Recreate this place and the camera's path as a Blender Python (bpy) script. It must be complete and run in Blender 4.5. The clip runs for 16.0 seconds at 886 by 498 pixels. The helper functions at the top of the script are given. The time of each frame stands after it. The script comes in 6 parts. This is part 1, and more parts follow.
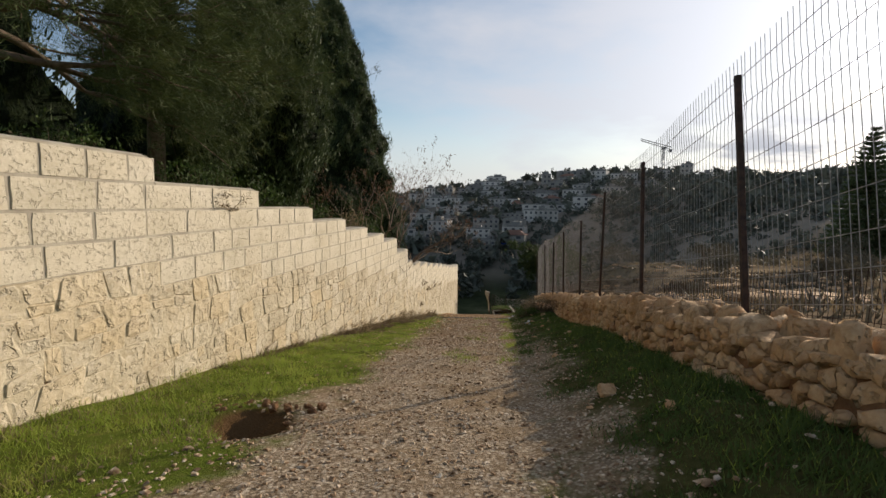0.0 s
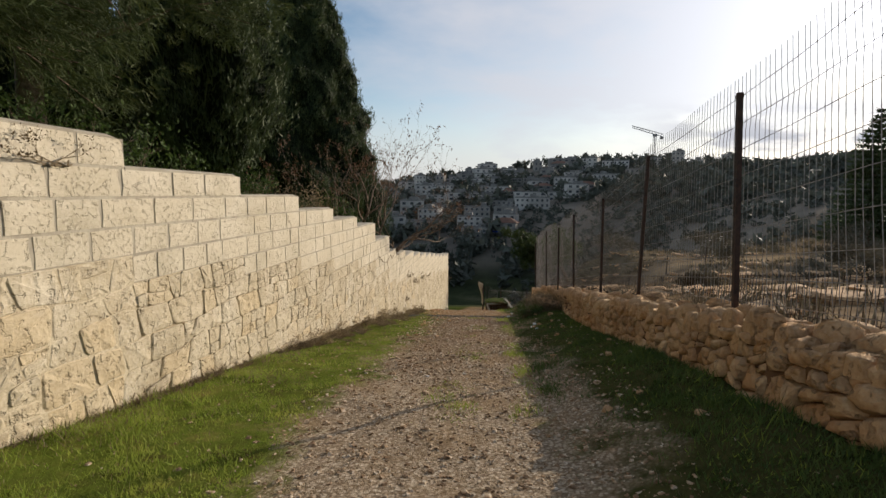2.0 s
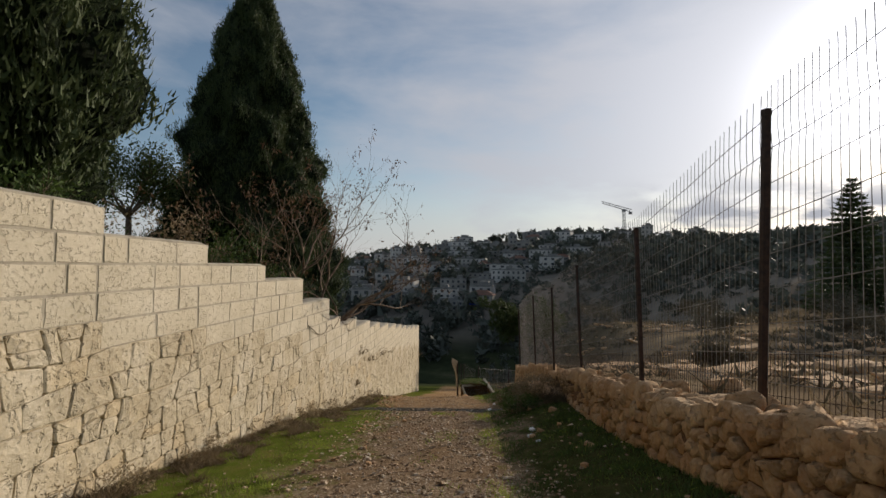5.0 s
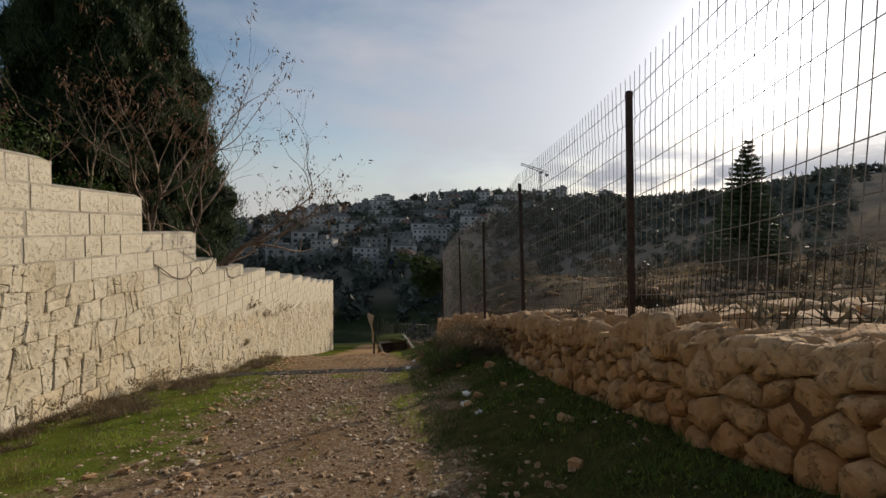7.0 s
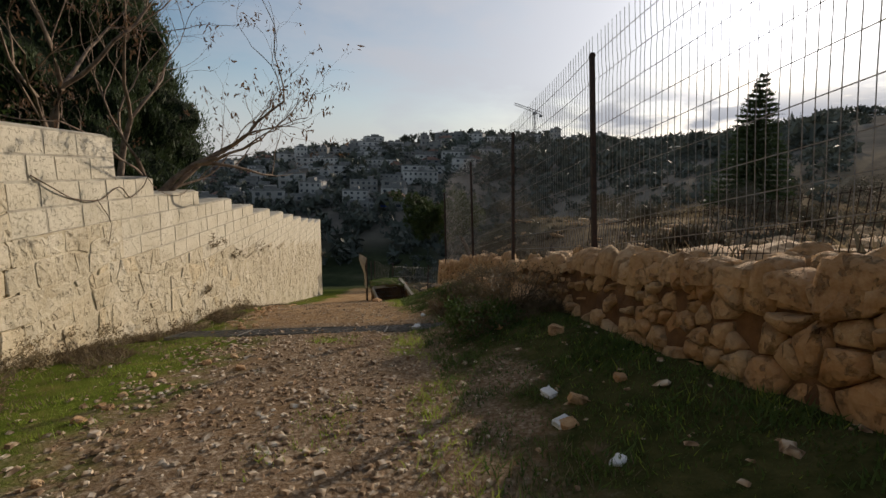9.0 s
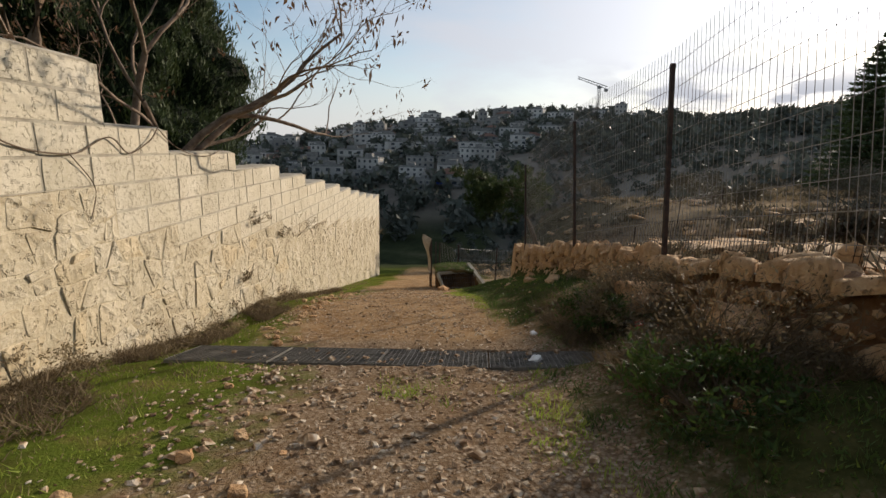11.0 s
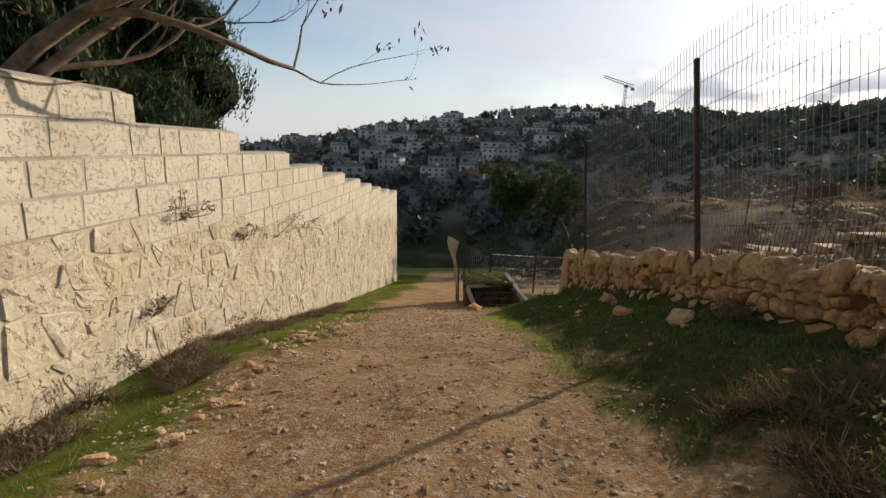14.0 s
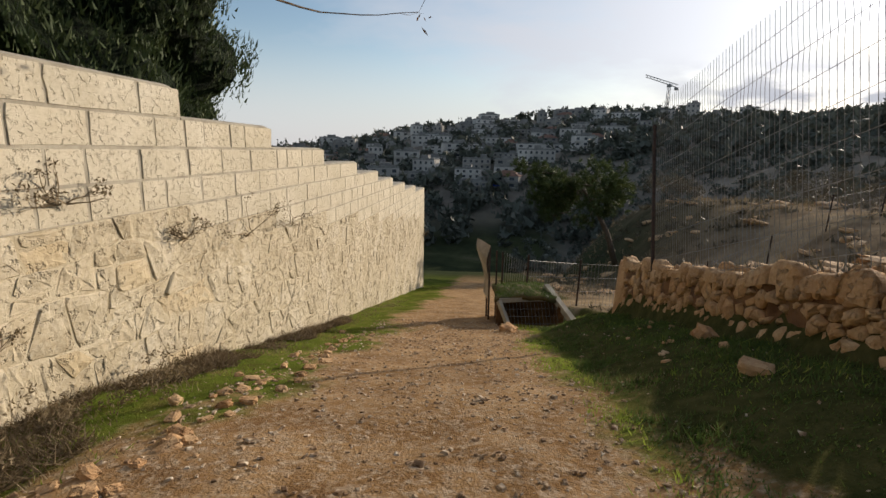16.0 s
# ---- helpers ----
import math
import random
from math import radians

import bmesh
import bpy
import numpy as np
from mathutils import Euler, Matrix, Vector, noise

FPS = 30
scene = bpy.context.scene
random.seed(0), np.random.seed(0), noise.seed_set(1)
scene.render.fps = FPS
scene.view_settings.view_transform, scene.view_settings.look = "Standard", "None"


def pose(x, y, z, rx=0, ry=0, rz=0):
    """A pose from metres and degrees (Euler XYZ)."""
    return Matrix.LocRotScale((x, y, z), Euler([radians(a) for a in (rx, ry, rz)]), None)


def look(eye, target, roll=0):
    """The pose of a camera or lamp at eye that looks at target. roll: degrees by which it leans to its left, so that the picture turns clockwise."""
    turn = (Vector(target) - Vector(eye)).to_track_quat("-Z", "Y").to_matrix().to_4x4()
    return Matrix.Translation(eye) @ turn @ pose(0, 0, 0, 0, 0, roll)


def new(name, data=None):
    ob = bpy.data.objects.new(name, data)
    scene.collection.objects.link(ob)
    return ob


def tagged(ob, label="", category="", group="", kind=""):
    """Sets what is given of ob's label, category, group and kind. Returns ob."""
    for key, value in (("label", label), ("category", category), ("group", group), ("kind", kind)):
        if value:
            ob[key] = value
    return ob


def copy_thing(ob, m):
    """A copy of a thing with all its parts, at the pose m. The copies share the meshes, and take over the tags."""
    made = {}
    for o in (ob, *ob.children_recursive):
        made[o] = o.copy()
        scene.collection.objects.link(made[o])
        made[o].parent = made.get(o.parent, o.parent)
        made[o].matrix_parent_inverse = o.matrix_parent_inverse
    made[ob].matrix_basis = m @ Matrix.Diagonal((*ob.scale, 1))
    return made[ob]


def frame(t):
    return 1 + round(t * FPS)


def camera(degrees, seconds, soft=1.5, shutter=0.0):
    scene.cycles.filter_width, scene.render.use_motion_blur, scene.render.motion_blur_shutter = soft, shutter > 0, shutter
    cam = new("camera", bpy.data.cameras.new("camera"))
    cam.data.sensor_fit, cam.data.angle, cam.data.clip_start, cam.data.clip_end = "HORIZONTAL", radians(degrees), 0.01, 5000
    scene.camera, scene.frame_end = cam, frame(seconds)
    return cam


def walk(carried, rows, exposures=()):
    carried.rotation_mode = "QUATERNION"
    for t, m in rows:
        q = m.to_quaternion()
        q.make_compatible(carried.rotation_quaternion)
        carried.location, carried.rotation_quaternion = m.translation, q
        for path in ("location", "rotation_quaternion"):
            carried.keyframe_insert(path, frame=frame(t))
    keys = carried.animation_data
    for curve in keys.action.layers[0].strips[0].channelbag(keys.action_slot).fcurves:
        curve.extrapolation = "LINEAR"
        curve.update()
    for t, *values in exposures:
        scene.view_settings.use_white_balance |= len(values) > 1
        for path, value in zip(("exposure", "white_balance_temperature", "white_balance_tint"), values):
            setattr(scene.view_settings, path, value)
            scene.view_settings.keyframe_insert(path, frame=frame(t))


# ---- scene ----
cam = camera(87.1, 16.0)
METRES, EYE, TILT, LEAN, TURN = 20.0, 1.667, -5.2, 0.0, 7.1
ROWS = [
    (0.0, 0.0, 0.0, 0.0, 0.0, -0.17, -0.44),
    (0.5, -0.0078, 0.036, -0.0014, -0.71, -1.46, -0.43),
    (1.0, -0.0063, 0.0708, -0.0012, -0.5, -1.88, -0.46),
    (1.5, -0.0007, 0.1017, -0.0011, -0.78, -1.96, -0.39),
    (2.0, 0.0061, 0.1373, -0.0027, -1.11, -1.61, -0.27),
    (2.5, 0.0124, 0.1708, -0.0, -1.14, 2.18, -0.25),
    (3.0, 0.0167, 0.2057, -0.0025, -3.36, 7.73, 0.06),
    (5.5, 0.0406, 0.366, -0.023, -4.35, 7.07, -0.11),
    (6.0, 0.049, 0.3971, -0.0297, -6.78, 6.02, 0.05),
    (6.5, 0.0534, 0.4257, -0.0353, -10.74, 3.69, 0.39),
    (7.0, 0.0576, 0.4595, -0.0418, -13.58, 2.47, 0.53),
    (7.5, 0.0603, 0.4941, -0.0469, -14.59, 1.23, 0.56),
    (8.0, 0.0615, 0.5282, -0.0496, -14.81, -0.66, 0.43),
    (8.5, 0.0636, 0.5602, -0.053, -14.76, -2.26, 0.38),
    (9.0, 0.0662, 0.5905, -0.0572, -14.75, -4.44, 0.36),
    (9.5, 0.0639, 0.6211, -0.0589, -14.27, -6.86, 0.22),
    (10.0, 0.0618, 0.6538, -0.0591, -11.98, -7.26, -0.12),
    (12.5, 0.0622, 0.7996, -0.0703, -6.17, -6.96, -0.66),
    (13.0, 0.0647, 0.8275, -0.0728, -6.18, -7.12, -0.69),
    (13.5, 0.0663, 0.8529, -0.075, -5.79, -7.09, -0.7),
    (14.0, 0.0703, 0.8815, -0.0767, -5.46, -7.02, -0.76),
    (14.5, 0.074, 0.9073, -0.0789, -4.77, -7.06, -0.83),
    (15.0, 0.079, 0.9325, -0.0808, -4.1, -7.09, -0.91),
    (15.5, 0.0823, 0.9578, -0.0833, -2.36, -7.1, -1.12),
    (16.0, 0.0865, 0.9858, -0.0864, -1.27, -6.86, -1.22),
]
walk(cam, [(t, pose(0, 0, EYE, TILT, LEAN, TURN) @ pose(METRES * x, METRES * y, METRES * z, 90 + pitch, roll, yaw)) for t, x, y, z, yaw, pitch, roll in ROWS],
     [(0.0, 0.42), (1.5, 0.42), (2.5, 0.38), (3.0, 0.13), (5.5, 0.03), (9.0, 0.05), (10.0, 0.33), (12.5, 0.45), (16.0, 0.42)])

# ---- sky and sun ----
SUN_AZ, SUN_EL = 41.0, 15.5          # degrees clockwise from +y, and above the horizon
SUN_DIR = Vector((math.sin(radians(SUN_AZ)) * math.cos(radians(SUN_EL)),
                  math.cos(radians(SUN_AZ)) * math.cos(radians(SUN_EL)), math.sin(radians(SUN_EL))))


def build_sky():
    w = bpy.data.worlds.new("sky")
    scene.world = w
    w.use_nodes = True
    nt = w.node_tree
    nt.nodes.clear()
    N, L = nt.nodes.new, nt.links.new
    out, bg = N("ShaderNodeOutputWorld"), N("ShaderNodeBackground")
    sky = N("ShaderNodeTexSky")
    sky.sky_type, sky.sun_disc = "NISHITA", False
    sky.sun_elevation, sky.sun_rotation = radians(SUN_EL), radians(SUN_AZ)
    sky.air_density, sky.dust_density, sky.ozone_density = 1.0, 0.6, 1.2
    co = N("ShaderNodeTexCoord")
    # clouds: stretched noise on the sky's dome, denser towards the sun
    mp = N("ShaderNodeMapping")
    mp.inputs["Scale"].default_value = (1.0, 1.0, 3.2)
    mp.inputs["Location"].default_value = (0.35, 0.1, 0.6)
    L(co.outputs["Generated"], mp.inputs["Vector"])
    nz = N("ShaderNodeTexNoise")
    nz.inputs["Scale"].default_value, nz.inputs["Detail"].default_value = 2.6, 8.0
    nz.inputs["Roughness"].default_value, nz.inputs["Distortion"].default_value = 0.55, 0.25
    L(mp.outputs[0], nz.inputs["Vector"])
    dot = N("ShaderNodeVectorMath")
    dot.operation = "DOT_PRODUCT"
    dot.inputs[1].default_value = SUN_DIR
    L(co.outputs["Generated"], dot.inputs[0])
    near = N("ShaderNodeMapRange")
    near.inputs["From Min"].default_value, near.inputs["From Max"].default_value = 0.35, 1.0
    near.interpolation_type = "SMOOTHSTEP"
    L(dot.outputs["Value"], near.inputs["Value"])
    add = N("ShaderNodeMath")
    add.operation = "MULTIPLY_ADD"
    add.inputs[1].default_value = 0.24
    L(near.outputs[0], add.inputs[0])
    L(nz.outputs["Fac"], add.inputs[2])
    ramp = N("ShaderNodeValToRGB")
    ramp.color_ramp.elements[0].position, ramp.color_ramp.elements[1].position = 0.40, 0.80
    L(add.outputs[0], ramp.inputs["Fac"])
    # thin cloud scatters the sunlight forward: brighter near the sun
    glow = N("ShaderNodeMath")
    glow.operation = "POWER"
    clampd = N("ShaderNodeMath")
    clampd.operation = "MAXIMUM"
    clampd.inputs[1].default_value = 0.0
    L(dot.outputs["Value"], clampd.inputs[0])
    L(clampd.outputs[0], glow.inputs[0])
    glow.inputs[1].default_value = 170.0
    gl2 = N("ShaderNodeMath")
    gl2.operation = "MULTIPLY_ADD"
    gl2.inputs[1].default_value = SKY_GLOW
    L(glow.outputs[0], gl2.inputs[0])
    wide, wide2 = N("ShaderNodeMath"), N("ShaderNodeMath")
    wide.operation, wide2.operation = "POWER", "MULTIPLY_ADD"
    L(clampd.outputs[0], wide.inputs[0])
    wide.inputs[1].default_value = 13.0
    L(wide.outputs[0], wide2.inputs[0])
    wide2.inputs[1].default_value, wide2.inputs[2].default_value = SKY_HAZE, SKY_CLOUD
    L(wide2.outputs[0], gl2.inputs[2])
    ccol = N("ShaderNodeVectorMath")
    ccol.operation = "SCALE"
    ccol.inputs[0].default_value = (0.95, 0.965, 1.05)
    L(gl2.outputs[0], ccol.inputs["Scale"])
    soft = N("ShaderNodeMath")
    soft.operation = "MULTIPLY"
    soft.inputs[1].default_value = 0.85
    L(ramp.outputs["Color"], soft.inputs[0])
    # pale haze towards the horizon
    upz, hz, cover = N("ShaderNodeSeparateXYZ"), N("ShaderNodeMapRange"), N("ShaderNodeMath")
    L(co.outputs["Generated"], upz.inputs[0])
    hz.interpolation_type = "SMOOTHSTEP"
    for key, val in (("From Min", 0.24), ("From Max", 0.02), ("To Max", 0.8)):
        hz.inputs[key].default_value = val
    L(upz.outputs["Z"], hz.inputs["Value"])
    cover.operation = "MAXIMUM"
    L(soft.outputs[0], cover.inputs[0])
    L(hz.outputs[0], cover.inputs[1])
    mix = N("ShaderNodeMix")
    mix.data_type = "RGBA"
    L(cover.outputs[0], mix.inputs["Factor"])
    L(sky.outputs[0], mix.inputs["A"])
    L(ccol.outputs[0], mix.inputs["B"])
    # a low bank of grey cloud under the sun
    sepz = N("ShaderNodeSeparateXYZ")
    L(co.outputs["Generated"], sepz.inputs[0])
    low = N("ShaderNodeMapRange")
    low.interpolation_type = "SMOOTHSTEP"
    low.inputs["From Min"].default_value, low.inputs["From Max"].default_value = 0.19, 0.10
    L(sepz.outputs["Z"], low.inputs["Value"])
    side = N("ShaderNodeMapRange")
    side.interpolation_type = "SMOOTHSTEP"
    side.inputs["From Min"].default_value, side.inputs["From Max"].default_value = 0.88, 0.96
    L(dot.outputs["Value"], side.inputs["Value"])
    nz2 = N("ShaderNodeTexNoise")
    nz2.inputs["Scale"].default_value, nz2.inputs["Detail"].default_value = 9.0, 7.0
    L(mp.outputs[0], nz2.inputs["Vector"])
    rag = N("ShaderNodeMapRange")
    rag.inputs["From Min"].default_value, rag.inputs["From Max"].default_value = 0.40, 0.56
    L(nz2.outputs["Fac"], rag.inputs["Value"])
    m1, m2 = N("ShaderNodeMath"), N("ShaderNodeMath")
    m1.operation = m2.operation = "MULTIPLY"
    L(low.outputs[0], m1.inputs[0])
    L(side.outputs[0], m1.inputs[1])
    L(m1.outputs[0], m2.inputs[0])
    L(rag.outputs[0], m2.inputs[1])
    bank = N("ShaderNodeMix")
    bank.data_type = "RGBA"
    L(m2.outputs[0], bank.inputs["Factor"])
    L(mix.outputs["Result"], bank.inputs["A"])
    bank.inputs["B"].default_value = (4.4, 4.5, 5.0, 1)
    L(bank.outputs["Result"], bg.inputs["Color"])
    bg.inputs["Strength"].default_value = SKY_STRENGTH
    L(bg.outputs[0], out.inputs["Surface"])


SKY_STRENGTH, SKY_CLOUD, SKY_HAZE, SKY_GLOW = 0.10, 5.2, 3.9, 30.0
build_sky()
sun = new("sun", bpy.data.lights.new("sun", "SUN"))
sun.data.energy, sun.data.angle, sun.data.color = 3.7, radians(0.6), (1.0, 0.858, 0.70)
sun.matrix_world = look(SUN_DIR * 100, (0, 0, 0))


# ---- materials ----
def srgb(r, g, b):
    return tuple((c / 255 / 12.92 if c / 255 <= 0.04045 else ((c / 255 + 0.055) / 1.055) ** 2.4) for c in (r, g, b)) + (1.0,)


class Nodes:
    """Short hand for one material's nodes."""

    def __init__(self, name, rough=0.9, metal=0.0, spec=0.3):
        self.m = bpy.data.materials.new(name)
        self.m.use_nodes = True
        self.t = self.m.node_tree
        self.b = self.t.nodes["Principled BSDF"]
        self.b.inputs["Roughness"].default_value = rough
        self.b.inputs["Metallic"].default_value = metal
        self.b.inputs["Specular IOR Level"].default_value = spec
        self.pos = self.t.nodes.new("ShaderNodeNewGeometry").outputs["Position"]

    def link(self, a, b):
        self.t.links.new(a, b)

    def noise(self, scale, detail=4.0, rough=0.6, stretch=None, vec=None):
        n = self.t.nodes.new("ShaderNodeTexNoise")
        n.inputs["Scale"].default_value, n.inputs["Detail"].default_value, n.inputs["Roughness"].default_value = scale, detail, rough
        v = vec or self.pos
        if stretch:
            mp = self.t.nodes.new("ShaderNodeMapping")
            mp.inputs["Scale"].default_value = stretch
            self.link(v, mp.inputs["Vector"])
            v = mp.outputs[0]
        self.link(v, n.inputs["Vector"])
        return n.outputs["Fac"]

    def voronoi(self, scale, feature="F1", out="Distance"):
        n = self.t.nodes.new("ShaderNodeTexVoronoi")
        n.feature = feature
        n.inputs["Scale"].default_value = scale
        self.link(self.pos, n.inputs["Vector"])
        return n.outputs[out]

    def ramp(self, fac, *stops):
        n = self.t.nodes.new("ShaderNodeValToRGB")
        e = n.color_ramp.elements
        while len(e) < len(stops):
            e.new(0.5)
        for el, (p, c) in zip(e, stops):
            el.position = p
            el.color = c if len(c) == 4 else (*c, 1.0)
        self.link(fac, n.inputs["Fac"])
        return n.outputs["Color"]

    def mix(self, fac, a, b, kind="MIX"):
        n = self.t.nodes.new("ShaderNodeMix")
        n.data_type, n.blend_type = "RGBA", kind
        for key, v in (("Factor", fac), ("A", a), ("B", b)):
            if isinstance(v, bpy.types.NodeSocket):
                self.link(v, n.inputs[key])
            else:
                n.inputs[key].default_value = v
        return n.outputs["Result"]

    def math(self, op, a, b=0.0, c=0.0):
        n = self.t.nodes.new("ShaderNodeMath")
        n.operation = op
        for i, v in enumerate((a, b, c)):
            if isinstance(v, bpy.types.NodeSocket):
                self.link(v, n.inputs[i])
            else:
                n.inputs[i].default_value = v
        return n.outputs[0]

    def random(self):
        return self.t.nodes.new("ShaderNodeObjectInfo").outputs["Random"]

    def color(self, c):
        self.link(c, self.b.inputs["Base Color"]) if isinstance(c, bpy.types.NodeSocket) else setattr(self.b.inputs["Base Color"], "default_value", c)
        return self

    def bump(self, height, dist=0.01, strength=1.0):
        n = self.t.nodes.new("ShaderNodeBump")
        n.inputs["Distance"].default_value, n.inputs["Strength"].default_value = dist, strength
        self.link(height, n.inputs["Height"])
        self.link(n.outputs[0], self.b.inputs["Normal"])
        return self


def step(n, v, lo, hi):
    r = n.t.nodes.new("ShaderNodeMapRange")
    r.interpolation_type = "SMOOTHSTEP"
    r.inputs["From Min"].default_value, r.inputs["From Max"].default_value = lo, hi
    n.link(v, r.inputs["Value"])
    return r.outputs[0]


def stone_material(name, lo, mid, hi, pit, dist, spot, facets=0.0):
    n = Nodes(name, rough=0.92, spec=0.2)
    big = n.noise(1.3, 3)
    fine = n.noise(28, 5, 0.65)
    c = n.ramp(big, (0.3, lo), (0.52, mid), (0.72, hi))
    c = n.mix(0.35, c, n.ramp(fine, (0.35, lo), (0.65, hi)), "MIX")
    c = n.mix(n.math("MULTIPLY", n.random(), 0.45), c, spot)
    stain = n.ramp(n.noise(5.0, 6, 0.7), (0.60, (0, 0, 0)), (0.74, (1, 1, 1)))
    c = n.mix(n.math("MULTIPLY", stain, 0.25), c, srgb(132, 108, 78))
    chips = n.ramp(n.noise(pit, 4, 0.65), (0.34, (0, 0, 0)), (0.45, (1, 1, 1)))
    dirt = n.math("MULTIPLY_ADD", chips, -0.10, 0.10)
    n.color(n.mix(dirt, c, srgb(128, 108, 80)))
    h = n.math("ADD", n.math("MULTIPLY", chips, 0.9), n.math("MULTIPLY", n.noise(pit * 2.2, 4, 0.75), 0.6))
    if facets:
        h = n.math("ADD", h, n.math("MULTIPLY", n.voronoi(8.0), facets))
    return n.bump(h, dist).m


M = {}
M["ashlar"] = stone_material("ashlar_limestone", srgb(174, 164, 140), srgb(198, 188, 166), srgb(213, 204, 185), 26, 0.009, srgb(200, 188, 163))
M["rubble"] = stone_material("rubble_limestone", srgb(158, 144, 117), srgb(189, 177, 152), srgb(210, 201, 181), 12, 0.018, srgb(198, 174, 132), 0.8)
M["drystone"] = stone_material("field_limestone", srgb(160, 124, 86), srgb(194, 160, 118), srgb(218, 194, 158), 16, 0.022, srgb(174, 120, 70), 1.2)


def plain(name, a, b, scale=6.0, rough=0.9, metal=0.0, dist=0.004, bscale=40.0, spec=0.3):
    n = Nodes(name, rough, metal, spec)
    c = n.mix(n.ramp(n.noise(scale, 5), (0.35, (0, 0, 0)), (0.65, (1, 1, 1))), a, b)
    n.color(c)
    return n.bump(n.noise(bscale, 5, 0.7), dist).m


M["mortar"] = plain("mortar", srgb(146, 138, 122), srgb(176, 168, 150), 4, dist=0.006)
def rubble_mortar():
    n = Nodes("pale_mortar", rough=0.95, spec=0.15)
    c = n.ramp(n.noise(3.5, 5, 0.7), (0.3, srgb(166, 151, 123)), (0.6, srgb(198, 186, 160)))
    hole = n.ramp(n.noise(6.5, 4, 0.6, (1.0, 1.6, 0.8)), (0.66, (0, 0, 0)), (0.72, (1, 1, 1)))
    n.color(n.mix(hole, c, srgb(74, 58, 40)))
    return n.bump(n.math("SUBTRACT", n.noise(18, 5, 0.7), n.math("MULTIPLY", hole, 1.5)), 0.02).m


M["pale_mortar"] = rubble_mortar()
M["earth"] = plain("earth", srgb(88, 62, 40), srgb(128, 94, 62), 5, dist=0.03, bscale=14)
M["rust"] = plain("rusty_steel", srgb(50, 42, 38), srgb(78, 60, 50), 18, 0.7, 0.35, 0.002, 60)
M["wire"] = plain("galvanised_wire", srgb(120, 116, 112), srgb(156, 150, 144), 20, 0.55, 0.3, 0.0005, 90)
M["bark"] = plain("bark", srgb(84, 70, 56), srgb(124, 108, 90), 12, dist=0.012, bscale=30)
M["pale_bark"] = plain("pale_bark", srgb(92, 76, 62), srgb(138, 120, 102), 9, dist=0.006, bscale=40)


def leaf_material(name, a, b, c, clump=3.0, sheen=0.15):
    n = Nodes(name, rough=0.65, spec=0.2)
    col = n.ramp(n.noise(clump, 3), (0.3, a), (0.5, b), (0.72, c))
    col = n.mix(n.ramp(n.noise(60, 2), (0.4, (0, 0, 0)), (0.6, (1, 1, 1))), col, n.mix(0.5, col, c))
    n.color(col)
    tr = n.t.nodes.new("ShaderNodeBsdfTranslucent")
    n.link(col, tr.inputs["Color"])
    ms = n.t.nodes.new("ShaderNodeMixShader")
    ms.inputs[0].default_value = sheen
    n.link(n.b.outputs[0], ms.inputs[1])
    n.link(tr.outputs[0], ms.inputs[2])
    n.link(ms.outputs[0], n.t.nodes["Material Output"].inputs["Surface"])
    return n.m


M["cypress"] = leaf_material("cypress_leaf", (0.028, 0.043, 0.018, 1), (0.050, 0.074, 0.028, 1), (0.084, 0.106, 0.040, 1), 1.5)


def inner_shade():
    n = Nodes("cypress_inner_shade", rough=0.8, spec=0.1)
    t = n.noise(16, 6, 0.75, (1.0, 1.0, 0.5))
    # the shade between the sprays is put into these dark greens
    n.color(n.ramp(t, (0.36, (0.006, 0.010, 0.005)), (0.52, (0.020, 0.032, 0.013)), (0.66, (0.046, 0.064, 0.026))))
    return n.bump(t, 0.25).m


M["cypress_inner_shade"] = inner_shade()
M["clover"] = leaf_material("verge_weeds", (0.048, 0.078, 0.020, 1), (0.080, 0.128, 0.030, 1), (0.135, 0.180, 0.05, 1), 1.8, 0.3)
M["pine"] = leaf_material("pine_needle", (0.030, 0.046, 0.016, 1), (0.052, 0.078, 0.024, 1), (0.100, 0.112, 0.036, 1), 1.2, 0.25)
M["grass"] = leaf_material("grass_blade", (0.14, 0.20, 0.026, 1), (0.22, 0.31, 0.042, 1), (0.36, 0.38, 0.085, 1), 1.6, 0.5)
M["straw"] = leaf_material("dry_grass", (0.11, 0.078, 0.045, 1), (0.20, 0.148, 0.085, 1), (0.33, 0.26, 0.155, 1), 2.0, 0.3)
M["pale_straw"] = leaf_material("pale_dry_stalks", (0.20, 0.145, 0.085, 1), (0.32, 0.245, 0.145, 1), (0.46, 0.37, 0.23, 1), 2.0, 0.3)
M["scrub"] = leaf_material("field_scrub_leaf", (0.060, 0.052, 0.034, 1), (0.100, 0.086, 0.056, 1), (0.16, 0.136, 0.09, 1), 0.4, 0.15)
M["dead_weed"] = leaf_material("dead_weed", (0.060, 0.042, 0.024, 1), (0.12, 0.085, 0.048, 1), (0.23, 0.175, 0.10, 1), 2.5, 0.3)
M["brown_leaf"] = leaf_material("brown_leaf", (0.085, 0.050, 0.028, 1), (0.14, 0.078, 0.042, 1), (0.20, 0.12, 0.068, 1), 3.0, 0.3)
M["bush_leaf"] = leaf_material("bush_leaf", (0.026, 0.042, 0.012, 1), (0.045, 0.075, 0.018, 1), (0.085, 0.13, 0.03, 1), 3.0, 0.3)
# distance haze is put into this colour: paler and greyer than the near leaves
M["hazy_woods"] = leaf_material("far_woods", (0.062, 0.072, 0.056, 1), (0.09, 0.10, 0.078, 1), (0.13, 0.136, 0.108, 1), 0.05, 0.1)


